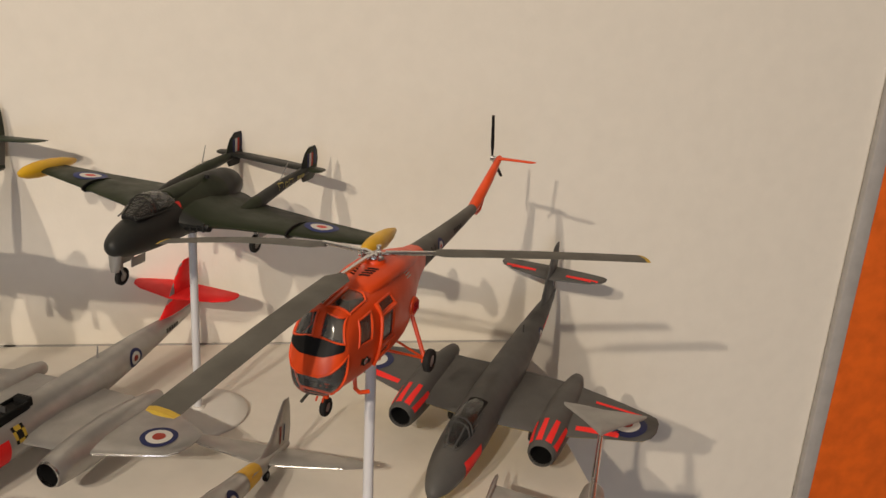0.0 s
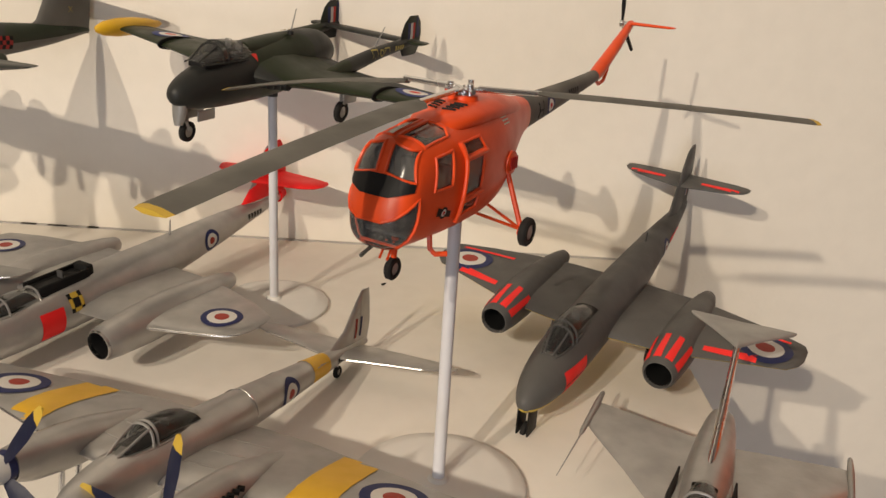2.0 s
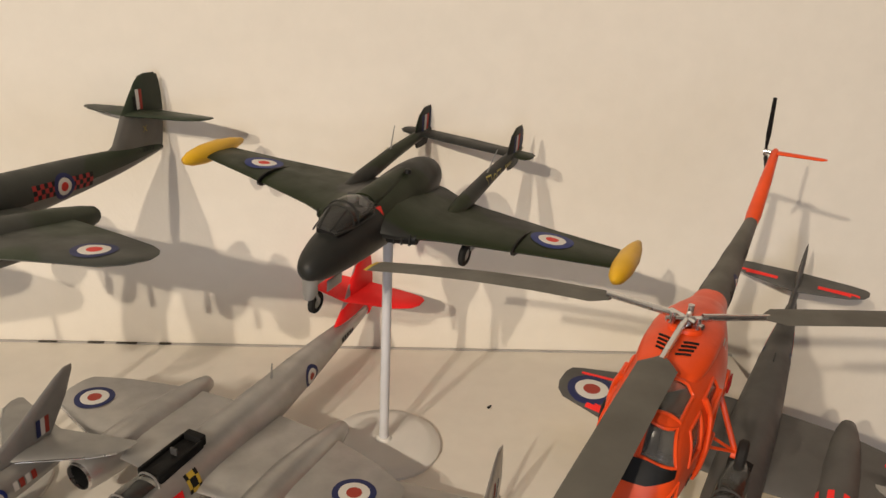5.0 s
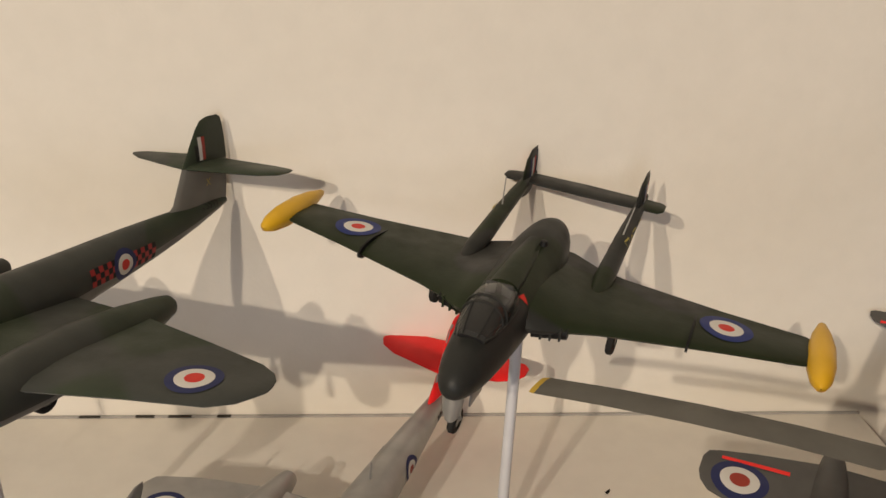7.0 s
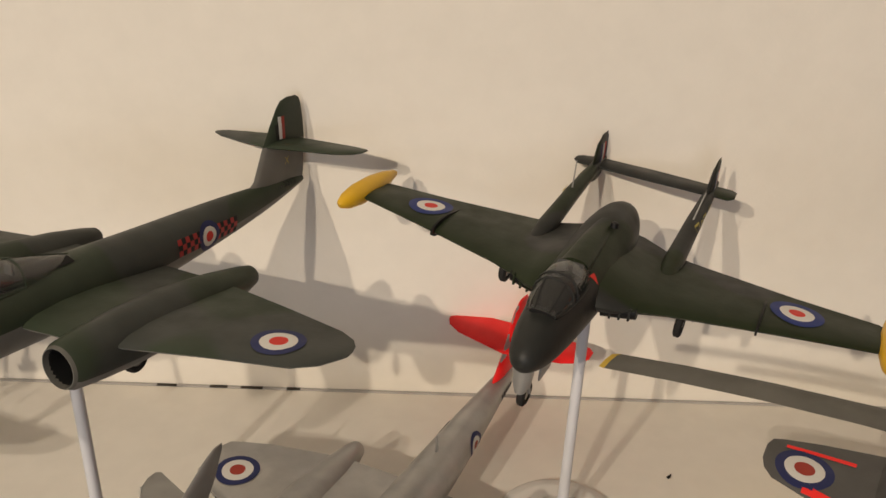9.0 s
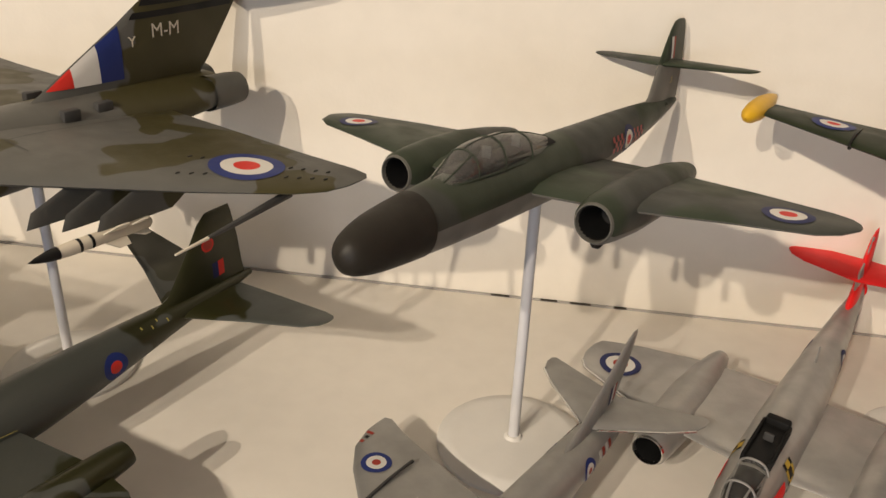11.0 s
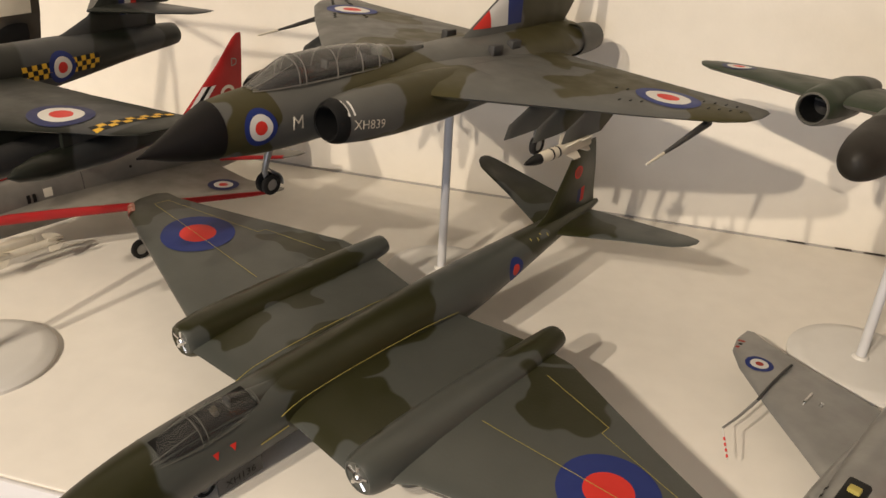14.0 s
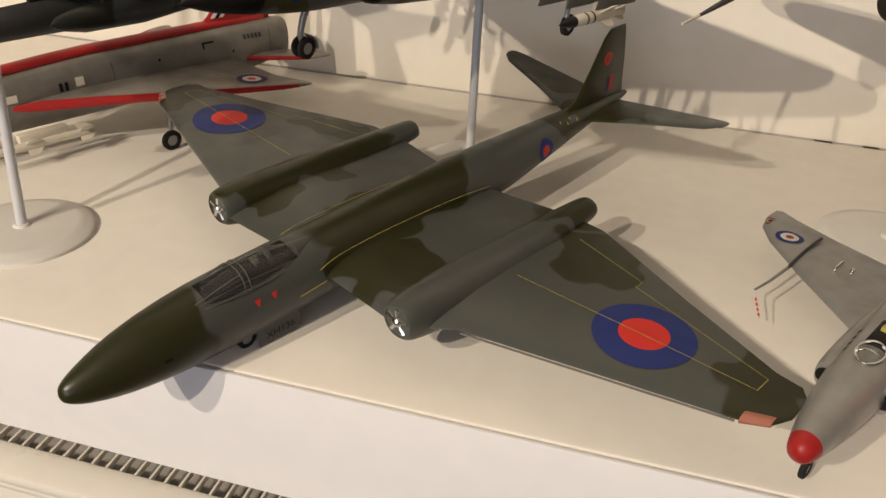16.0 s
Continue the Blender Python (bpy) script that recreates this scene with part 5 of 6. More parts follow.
    wheel(j, side * 36, 8, -28, 4.4, 2.6)
    leg(j, (side * 36, 10, -27), (side * 36, 8, -4), 1.1, SILVERGREY)
    for row, (n_, xa, xb, ya, yb) in enumerate(((12, 74, 108, 24, -6), (12, 66, 104, 12, -12))):
        for k in range(n_):
            s = k / (n_ - 1)
            x, y = side * (xa + (xb - xa) * s), ya + (yb - ya) * s - 6
            hit, nrm, _, _ = t.ray_cast(Vector((x, y, 40)), Vector((0, 0, -1)))
            if hit and math.hypot(abs(x) - 83.5, y + 1) > 13.0:
                part("vortex_generator", block(x - 0.2, x + 0.2, y - 0.8, y + 0.8, hit.z - 0.2, hit.z + 0.4), SEAGREY, j)
fin = foil([(8, 20, -58, 0, 5.5), (14, 10, -63, 0, 5), (32, -19, -76, 0, 4), (49, -44, -87, 0, 3.2)], True)
finskin = tree(fin)
part("fin", fin, DELTACAMO, j, "tall swept fin")
for side in (-1, 1):
    part("tailplane", foil([(0, -42, -90, 50.4, 3.6), (10, -52, -90, 50.4, 3.2), (33, -77, -91, 50.4, 1.8), (36.5, -84, -90.5, 50.4, 1.0), (37.5, -87, -90, 50.4, 0.4)], side=side), DELTACAMO, j, "delta tailplane on top of the fin")
for face, sx in ((PORT, -1), (STARBOARD, 1)):
    dirn = -1 if face is PORT else 1
    def along(pts):
        q = [(dirn * y, z) for y, z in pts]
        return q if dirn > 0 else [q[1], q[0], q[3], q[2]]
    fo = (sx * 6, 0, 0)
    for pts, mt in (([(2, 12), (12.4, 12), (3.0, 18), (2, 18.6)], BRIGHTRED), ([(-9, 12), (2, 12), (2, 18.6), (-9, 25.4)], WHITE), ([(-19, 12), (-9, 12), (-9, 25.4), (-19, 31.4)], BRIGHTBLUE)):
        patch("fin_flash", j, finskin, fo, face, along(pts), mt, 6, 8)
    for zb in (34.5, 39, 43.5):
        patch("fin_band", j, finskin, fo, face, along([(-86, zb), (-24, zb - 1.5), (-26, zb + 0.8), (-86, zb + 3)]), BLACK, 24, 2, label="black fin band")
    letters("M-M", j, finskin, (sx * 6, -40, 28.0), face, 7.6, CREAM)
    letters("Y", j, finskin, (sx * 6, -24, 25.0), face, 5.6, CREAM)
patch("cockpit_opening", j, fskin, (0, 0, 0), UP, [(-5.4, 62), (5.4, 62), (4.4, 117), (-4.4, 117)], COCKPIT, 10, 20, label="dark cockpit opening", lift=0.3)
glazing(j, [(126, 2.8, 0.6), (120, 4.8, 3.2), (112, 6.2, 7.2), (107, 6.6, 8.6), (96, 6.8, 9.2), (84, 6.6, 9.0), (72, 6.0, 7.8), (64, 5.0, 6.4)], 6.4, arches=(110, 107.5, 92, 82, 72, 64.5), posts=((110, 126, 56),), frame_mat=LIGHTMETAL, glass=HAZED, bar=0.24, label="long clear canopy with several pale frames")
seat(j, 94, 6), seat(j, 76, 6)
part("spine", body([(65, 4.9, 4, 12.2), (58, 4.0, 4, 11.6), (50, 2.2, 4, 10.4), (42, 0.5, 6, 9.6)], 16), DELTACAMO, j)
for sx_, sy_ in ((15, 8), (-13, 12), (-12, -2)):
    part("air_scoop", block(sx_ - 1.7, sx_ + 1.7, sy_ - 3.4, sy_ + 3.4, 4, 8.6, 0.8), SEAGREY, j, "small raised air scoop")
for wx in (-1.6, 1.6):
    wheel(j, wx, 118, -28.0, 3.7, 1.8)
part("nose_leg", tube([(0, 118, -28), (0, 119.4, -23.4), (0, 118.4, -19), (0, 116, -13)], [0.9, 1.1, 1.2, 1.4], 10), SILVERGREY, j, "grey nosewheel leg")
part("mudguard", loft([[(x_, 118 - r_ * math.cos(q), -28 + r_ * math.sin(q)) for x_, r_ in ((-2.6, 4.3), (2.6, 4.3), (2.6, 4.7), (-2.6, 4.7))] for q in [radians(-10 + 10 * k) for k in range(8)]]), SILVERGREY, j, "curved grey mudguard")
stand(-0.3700, 0.3820, 95, 26)

# Swept-wing fighter with yellow and black checks on a stand
u = thing("model_swept_fighter", pose(-0.5215, 0.2790, 0.1020, 2, 0, 165), "dark camouflaged swept-wing jet model with yellow and black checks", "model aircraft", "model aircraft on the shelf")
fus = body([(97, 3.4, -4, 3), (94, 4.6, -5.4, 4.4), (75, 7.4, -8, 7.6), (45, 9.2, -13, 9.4), (0, 9.6, -14, 9.4), (-40, 8.8, -9.8, 8.6), (-75, 7.2, -5.6, 7.4), (-98, 5.8, -3.6, 6.2), (-101, 5.2, -3, 5.6)], 28)
fskin = tree(fus)
part("fuselage", fus, SWEPTCAMO, u)
wings = pair("wing", [(0, 58, -18, -1, 7), (10, 52, -20, -1, 6.5), (45, 24, -22, -1, 4.4), (80, 2, -26, -1, 2.6), (87, -4, -28, -1, 1.6), (89.5, -14, -27, -1, 0.5)], SWEPTCAMO, u)
for side, w in zip((-1, 1), wings):
    face = PORT if side < 0 else STARBOARD
    t = tree(w)
    roundel(u, t, (side * 59, 1.5, 0), UP, [3.6, 6.8, 10.0], [BRIGHTRED, WHITE, BLUE])
    patch("checker_marking", u, t, (side * 77, -8, 0), UP, [(-4, -16), (0, -16), (4, 14), (0, 14)] if side < 0 else [(0, -16), (4, -16), (0, 14), (-4, 14)], [YELLOW, BLACK], 2, 12, lambda i, jj: (i + jj) % 2, label="yellow and black wingtip checks")
    for s in (-1, 1):
        patch("checker_marking", u, fskin, (side * 6, -38 + s * 10.8, -0.8), face, [(-6.2, -2.8), (6.2, -2.8), (6.2, 2.8), (-6.2, 2.8)], [YELLOW, BLACK], 6, 3, lambda i, jj: (i + jj) % 2, label="yellow and black checks")
    roundel(u, fskin, (side * 6, -38, -0.8), face, [2.1, 4.0, 6.0], [BRIGHTRED, WHITE, BRIGHTBLUE])
    part("tailplane", foil([(0, -58, -90, 16, 3), (14, -71, -93, 16, 2.2), (28, -84, -96, 16, 1.4), (30.5, -89, -96, 16, 0.5)], side=side), SWEPTCAMO, u)
    tank = part("drop_tank", lathe([(27, 0.2), (24, 2.2), (16, 4.0), (-6, 4.8), (-26, 3.6), (-36, 0.3)], (side * 66, 0, -11), "y", 20), SWEPTCAMO, u, "grey underwing fuel tank")
    part("pylon", block(side * 66 - 0.8, side * 66 + 0.8, -14, 8, -9, -1.5, 0.3), SWEPTCAMO, u)
    part("drop_tank", lathe([(46, 0.2), (42, 2.6), (30, 5.0), (4, 5.8), (-24, 4.4), (-38, 0.3)], (side * 44, 0, -14.5), "y", 22), SEAGREY, u, "large dark underwing fuel tank")
    part("pylon", block(side * 44 - 0.9, side * 44 + 0.9, -12, 18, -10, -1.5, 0.3), SWEPTCAMO, u)
fin = foil([(6, -34, -92, 0, 3.4), (9, -46, -92, 0, 3.4), (14, -58, -93, 0, 3.2), (26, -71, -95, 0, 2.6), (37, -81, -97, 0, 1.9), (40.5, -85, -97, 0, 1.2), (41.5, -89, -96.5, 0, 0.6)], True)
finskin = tree(fin)
part("fin", fin, SWEPTCAMO, u)
for face, sx in ((PORT, -1), (STARBOARD, 1)):
    letters("C", u, finskin, (sx * 5, -83, 26), face, 10, YELLOW)
    patch("fin_flash", u, finskin, (sx * 5, -77, 17.5), face, [(-4.6, -4.6), (4.6, -4.6), (4.6, 4.6), (-4.6, 4.6)], [BRIGHTRED, WHITE, BLUE], 3, 3, lambda i, jj: i if sx > 0 else 2 - i)
part("jet_pipe", lathe([(-101.3, 4.6), (-96, 4.2), (-95.6, 0.05)], (0, 0, 1.2), "y", 20), BLACK, u)
part("tail_bullet", lathe([(-84, 0.1), (-88, 1.2), (-98, 1.4), (-105, 0.1)], (0, 0, 16.4), "y", 14), SWEPTCAMO, u, "slim bullet fairing on the fin")
canopy(u, 44, 74, 4.4, 7.8, 5.4, (0.7,), frame_mat=SWEPTCAMO)
stand(-0.5155, 0.2590, 97, 26, (-3, 10))

# Silver jet with a red fin and spine on its wheels
l = thing("model_interceptor", pose(-0.5203, 0.4046, 0.0262, 0, 0, 153), "bare-metal swept jet model with red spine, fin and wing edges", "model aircraft", "model aircraft on the shelf")
fus = body([(172, 4.8, -6, 4), (165, 6.4, -9, 6), (140, 8.2, -12, 9), (110, 9, -13.5, 12), (60, 9.2, -14, 15), (0, 9.2, -13, 15), (-30, 8.6, -10.6, 14.6), (-49, 7.6, -8, 13.4), (-51, 7.0, -7.4, 12.8)], 28, 2.4)
fskin = tree(fus)
part("fuselage", fus, LIGHTMETAL, l, "deep metal-finish fuselage")
part("spine", body([(135, 2.4, 9, 12), (110, 3.6, 11, 15.2), (60, 3.8, 13, 18), (0, 3.6, 13, 18), (-28, 2.8, 12, 17), (-40, 1.6, 12, 16)], 16), SIGNALRED, l, "dark red spine")
for xx, zz in ((0, 7), (0, -3)):
    part("jet_pipe", lathe([(-52, 5.0), (-47, 4.6), (-46.6, 0.05)], (xx, 0, zz + 0.5), "y", 20), BLACK, l)
wings = pair("wing", [(6, 106, -14, -1, 6), (20, 74, -14, -1, 5), (44, 27, -14, -1, 3.6), (60, -5, -20, -1, 2.4), (64, -14, -21, -1, 1.4), (65, -18, -20, -1, 0.6)], LIGHTMETAL, l)
for side, w in zip((-1, 1), wings):
    face = PORT if side < 0 else STARBOARD
    t = tree(w)
    roundel(l, t, (side * 44, 0, 0), UP, [2.2, 4.6, 7.4], [BRIGHTRED, WHITE, BLUE])
    part("wing_edge", foil([(6.5, 106, 100, -1, 1.4), (12, 93, 82, -1, 4.8), (20, 75.2, 66, -1, 4.6), (44, 28, 21, -1, 3.2), (60, -4, -9, -1, 2.4), (63.6, -12.6, -15, -1, 1.5)], side=side), SIGNALRED, l, "dark red wing leading edge")
    part("tailplane", foil([(5, -18, -46, -3, 3), (28, -48, -62, -3, 2), (31, -54, -62, -3, 0.8)], side=side), LIGHTMETAL, l)
    part("wing_edge", foil([(5, -17.4, -22, -3, 2.8), (28, -47.4, -51, -3, 1.9)], side=side), SIGNALRED, l)
    wheel(l, side * 38, 43, -21.6, 4.8, 2.4)
    leg(l, (side * 38, 43, -21), (side * 36, 41, -2), 0.8, LIGHTMETAL)
    ms = part("missile", lathe([(122, 0.2), (117, 1.3), (111, 1.9), (72, 1.9), (71, 0.1)], (side * 15, 0, -16), "y", 14), CREAM, l, "white missile below the fuselage side")
    part("missile_pylon", block(side * 13 - 2, side * 13 + 2, 80, 102, -15, -11, 0.5), CREAM, ms)
    for y0, rr in ((100, 5.0), (76, 4.6)):
        for an in (45, 135, 225, 315):
            q = radians(an)
            part("missile_fin", loft([[(side * 15 + r * math.cos(q) + e * math.sin(q) * 0.25, y, -16 + r * math.sin(q) - e * math.cos(q) * 0.25) for e, y in ((-1, y0), (1, y0), (1, y0 - w_), (-1, y0 - w_))] for r, w_ in ((1.6, 8), (rr, 4))]), CREAM, ms)
    for y, z_, w_, h_, mt in ((100, 3.4, 3.0, 1.6, CREAM), (77.4, 4.0, 0.8, 1.9, BLACK), (74.8, 4.0, 0.8, 1.9, BLACK), (68.5, 5.0, 2.0, 2.0, CREAM), (28, 6.5, 0.6, 0.6, BLACK), (-14, 3.0, 0.6, 0.6, BLACK), (0, 9.6, 3.4, 0.45, BLACK), (3.0, 8.4, 0.5, 1.6, BLACK)):
        patch("marking", l, fskin, (side * 7, y, z_), face, [(-w_, -h_), (w_, -h_), (w_, h_), (-w_, h_)], mt, 4, 3, label="small stencilled panel")
    for k in range(5):
        patch("marking", l, fskin, (side * 7, -22 - 2.4 * k, 8.6 - 0.1 * k), face, [(-0.8, -1.1), (0.8, -1.1), (0.8, 1.1), (-0.8, 1.1)], SEAGREY, 2, 2, label="dark bar of unreadable writing")
    for y, h_ in ((-38, 9), (52, 9), (110, 8)):
        patch("panel_line", l, fskin, (side * 7, y, 1), face, [(-0.15, -h_), (0.15, -h_), (0.15, h_), (-0.15, h_)], SEAGREY, 1, 10, label="thin dark panel line")
part("nose_leg", tube([(0, 118, -24), (0, 116, -10)], 1, 8), LIGHTMETAL, l)
wheel(l, 0, 118, -21.8, 4.4, 2.2)
fin = foil([(13, 2, -44, 0, 4), (24, -10, -44, 0, 3.4), (44, -30, -45.5, 0, 2.4), (56, -40, -46, 0, 1.4), (58.5, -43, -46, 0, 0.5)], True)
finskin = tree(fin)
part("fin", fin, SIGNALRED, l, "dark red pointed fin")
for face, sx in ((PORT, -1), (STARBOARD, 1)):
    letters("D", l, finskin, (sx * 5, -40, 44), face, 6, LIGHTMETAL)
    roundel(l, finskin, (sx * 5, -35, 28), face, [3.0, 4.8], [DULLRED, CREAM], "round cream squadron badge")
    q = -1 if face is PORT else 1
    for w0, mt in ((0, WHITE), (2.4, BLACK), (4.8, WHITE)):
        pts = [(q * (-7 - w0), 19), (q * (-9.4 - w0), 19), (q * (-23 - w0), 34), (q * (-20.6 - w0), 34)]
        patch("fin_flash", l, finskin, (sx * 5, 0, 0), face, pts if q < 0 else [pts[1], pts[0], pts[3], pts[2]], mt, 2, 8)
canopy(l, 112, 138, 4.2, 9, 5, (0.6,), frame_mat=LIGHTMETAL)

# Silver twin-propeller fighter with yellow bands on its wheels
o = thing("model_propeller_fighter", pose(-0.0340, 0.2565, 0.0243, 10.5, 1.5, 157), "silver twin-propeller fighter model with yellow bands and red-tipped spinners", "model aircraft", "model aircraft on the shelf")
fus = body([(45, 0.8, -3.6, -1.4), (43.4, 3.6, -6, 1.6), (38.5, 5.8, -7.8, 4.2), (28, 7.2, -8.8, 6.8), (10, 7.6, -8.6, 8), (-20, 6.9, -7, 7.6), (-60, 4.8, -4, 6.2), (-95, 2.6, -1, 4.6), (-112, 1.0, 0.6, 3.4)], 26)
fskin = tree(fus)
part("fuselage", fus, SILVER, o, "slim silver fuselage")
part("hatch_line", tube([(7.2 * math.cos(q), -26, 0.4 + 7.1 * math.sin(q)) for q in [math.pi * k / 12 for k in range(13)]], 0.22, 6), CHROME, o)
wings = pair("wing", [(0, 20, -26, -3, 7), (26, 18, -24, -2, 6), (60, 11, -17, -0.6, 4.2), (84, 4, -12, 0.4, 2.6), (92, -1, -9, 0.8, 1.4), (95, -4, -6, 0.8, 0.5)], SILVER, o)
for side, w in zip((-1, 1), wings):
    face = PORT if side < 0 else STARBOARD
    t = tree(w)
    roundel(o, t, (side * 65, -2, 0), UP, [3.0, 6.2, 9.2], BLUE_WHITE_RED)
    patch("yellow_band", o, t, (side * 47, -3, 0), UP, [(-6, -22), (6, -22), (6, 22), (-6, 22)], YELLOW, 6, 24, label="yellow identification band")
    nx = side * 25.5
    n = part("nacelle", body([(37, 4.4, -4, 4.8), (30, 5.2, -6.4, 5.4), (14, 5.6, -8, 4.8), (4, 5.0, -7, 3.2), (-6, 3.6, -6, 1.2), (-14, 2.0, -5, -0.8), (-20, 0.8, -4, -2)], 22, 2.2, nx), SILVER, o, "slim engine nacelle")
    for k in range(6):
        part("exhaust_stub", tube([(nx + side * 4.6, 28 - 2.2 * k, 2), (nx + side * 6.0, 27 - 2.2 * k, 1.8)], 0.8, 8), BLACK, n, "dark exhaust stub")
    sp = part("spinner", lathe([(37.2, 4.3), (39.4, 4.2), (39.4, 0.05)], (nx, 0, 0.4), "y", 20), BLUE, n, "dark blue spinner ring")
    part("spinner_cone", lathe([(39.4, 4.15), (44, 3.4), (48, 2.0)], (nx, 0, 0.4), "y", 20), WHITE, sp, "white spinner")
    part("spinner_tip", lathe([(47.8, 2.1), (50.2, 1.1), (51, 0.1)], (nx, 0, 0.4), "y", 16), DULLRED, sp, "red spinner tip")
    for k in range(4):
        an = math.pi / 2 * k + (0.62 if side > 0 else 0.15)
        dx, dz = math.cos(an), math.sin(an)
        rings = []
        for r, wd in ((3.6, 1.2), (8, 2.4), (16, 3.0), (21, 2.4)):
            cpt = Vector((nx + dx * r, 39.6, 0.4 + dz * r))
            tn = Vector((-dz, 0.5, dx)).normalized()
            rings.append([cpt + tn * a_ + Vector((0, b_, 0)) for a_, b_ in ((-wd, 0), (0, 0.4), (wd, 0), (0, -0.4))])
        bl = part("propeller_blade", loft(rings), NAVY, sp, "dark navy propeller blade with a yellow tip")
        rings = []
        for r, wd in ((20.6, 2.5), (23.4, 1.8), (24.4, 0.6)):
            cpt = Vector((nx + dx * r, 39.6, 0.4 + dz * r))
            tn = Vector((-dz, 0.5, dx)).normalized()
            rings.append([cpt + tn * a_ + Vector((0, b_, 0)) for a_, b_ in ((-wd, 0), (0, 0.45), (wd, 0), (0, -0.45))])
        part("blade_tip", loft(rings), TIPYELLOW, bl)
    wheel(o, nx, 16, -22.4, 5.0, 3.2)
    leg(o, (nx - 3, 16, -23), (nx - 3, 16, -6), 0.8, CHROME), leg(o, (nx + 3, 16, -23), (nx + 3, 16, -6), 0.8, CHROME)
    part("tailplane", foil([(0, -84, -106, 2, 2.6), (34, -92, -104, 3, 1.8), (43, -96, -102, 3.2, 1), (44.5, -98, -101, 3.2, 0.4)], side=side), SILVER, o)
    roundel(o, fskin, (side * 5, -48, 0.4), face, [1.8, 3.6, 5.4], BLUE_WHITE_RED)
    patch("yellow_band", o, fskin, (side * 5, -71, 1.2), face, [(-6.5, -7), (6.5, -7), (6.5, 7), (-6.5, 7)], YELLOW, 5, 6, label="yellow identification band")
    for k in range(5):
        patch("marking", o, fskin, (side * 4, -84 - 1.8 * k, 1.6), face, [(-0.6, -1), (0.6, -1), (0.6, 1), (-0.6, 1)], BLACK, 1, 2, label="small bar of unreadable writing")
    for k in range(3):
        part("panel_line", tube([(side * (9 + 1 * k), 12 - 10 * k, 1.5 - 0.5 * k), (side * (19 + 2 * k), 11 - 10 * k, 1.8 - 0.5 * k)], 0.12, 5), CHROME, o)
fin = foil([(3, -78, -113, 0, 2.8), (10, -92, -114, 0, 2.6), (20, -100, -112, 0, 1.8), (24.5, -104, -110.5, 0, 0.7)], True)
finskin = tree(fin)
part("fin", fin, SILVER, o)
for face, sx in ((PORT, -1), (STARBOARD, 1)):
    for k, mt in enumerate((DULLRED, BLUE)):
        patch("fin_flash", o, finskin, (sx * 4, -100 - 4.4 * k, 10), face, [(-0.9, -4), (0.9, -4), (0.9, 4), (-0.9, 4)], mt, 2, 4)
patch("cockpit_opening", o, fskin, (0, 0, 0), UP, [(-3.8, -2), (3.8, -2), (2.8, 24), (-2.8, 24)], COCKPIT, 8, 10, label="dark cockpit opening", lift=0.3)
glazing(o, [(28, 2.4, 0.8), (23.5, 3.6, 3.4), (18, 4.3, 6.0), (12, 4.5, 6.6), (4, 4.0, 5.6), (-6, 1.8, 1.8)], 6.2, arches=(18, 16.5), posts=((18, 28, 56),), frame_mat=SILVER, bar=0.42)
# polished tubes added to draw the glints on wing and tailplane edges
for q in (-1, 1):
    part("leading_edge", tube([(q * 33, 16.6, -1.8), (q * 60, 11, -0.6), (q * 84, 4, 0.4)], 0.4, 8), CHROME, o, "bright polished strip along the leading edge")
    part("leading_edge", tube([(q * 6, -85.2, 2.2), (q * 34, -91.9, 3.0)], 0.35, 8), CHROME, o)
seat(o, 10, 5)
wheel(o, 0, -90, -5.2, 2.4, 1.6)
leg(o, (0, -90, -5.5), (0, -89, 0), 0.5, CHROME)
patch("yellow_band", o, fskin, (0, -71, 0), UP, [(-4.2, -6.5), (4.2, -6.5), (4.2, 6.5), (-4.2, 6.5)], YELLOW, 10, 5, label="yellow identification band")

# Pale grey swept jet with a red nose tip on its wheels
s_ = thing("model_silver_jet", pose(-0.1868, 0.3081, 0.0185, 1.5, 0, 152.4), "pale grey swept-wing jet model with a glossy red nose tip", "model aircraft", "model aircraft on the shelf")
fus = body([(118, 0.8, -2.6, -0.6), (116.4, 3.0, -5, 1.2), (110, 5.0, -6.6, 3.2), (95, 7.2, -8.2, 6.4), (75, 8.6, -8.8, 8.4), (40, 9.0, -8.8, 9.2), (0, 8.6, -8, 9.2), (-40, 7.2, -5.4, 8.4), (-62, 5.8, -3, 7), (-64, 5.2, -2.4, 6.4)], 26)
fskin = tree(fus)
part("fuselage", fus, SILVERGREY, s_)
part("nose_tip", body([(118.4, 0.9, -2.7, -0.5), (116.8, 3.2, -5.2, 1.4), (113.2, 4.3, -6.1, 2.5)]), SIGNALRED, s_, "glossy red nose tip")
wings = pair("wing", [(0, 52, -6, -6, 7), (10, 45, -9, -6.4, 6.5), (40, 20, -17, -6.8, 4.4), (58, 4, -22, -6.6, 3), (65, -5, -25, -6.4, 1.8), (67.5, -14, -24, -6.3, 0.6)], SILVERGREY, s_)
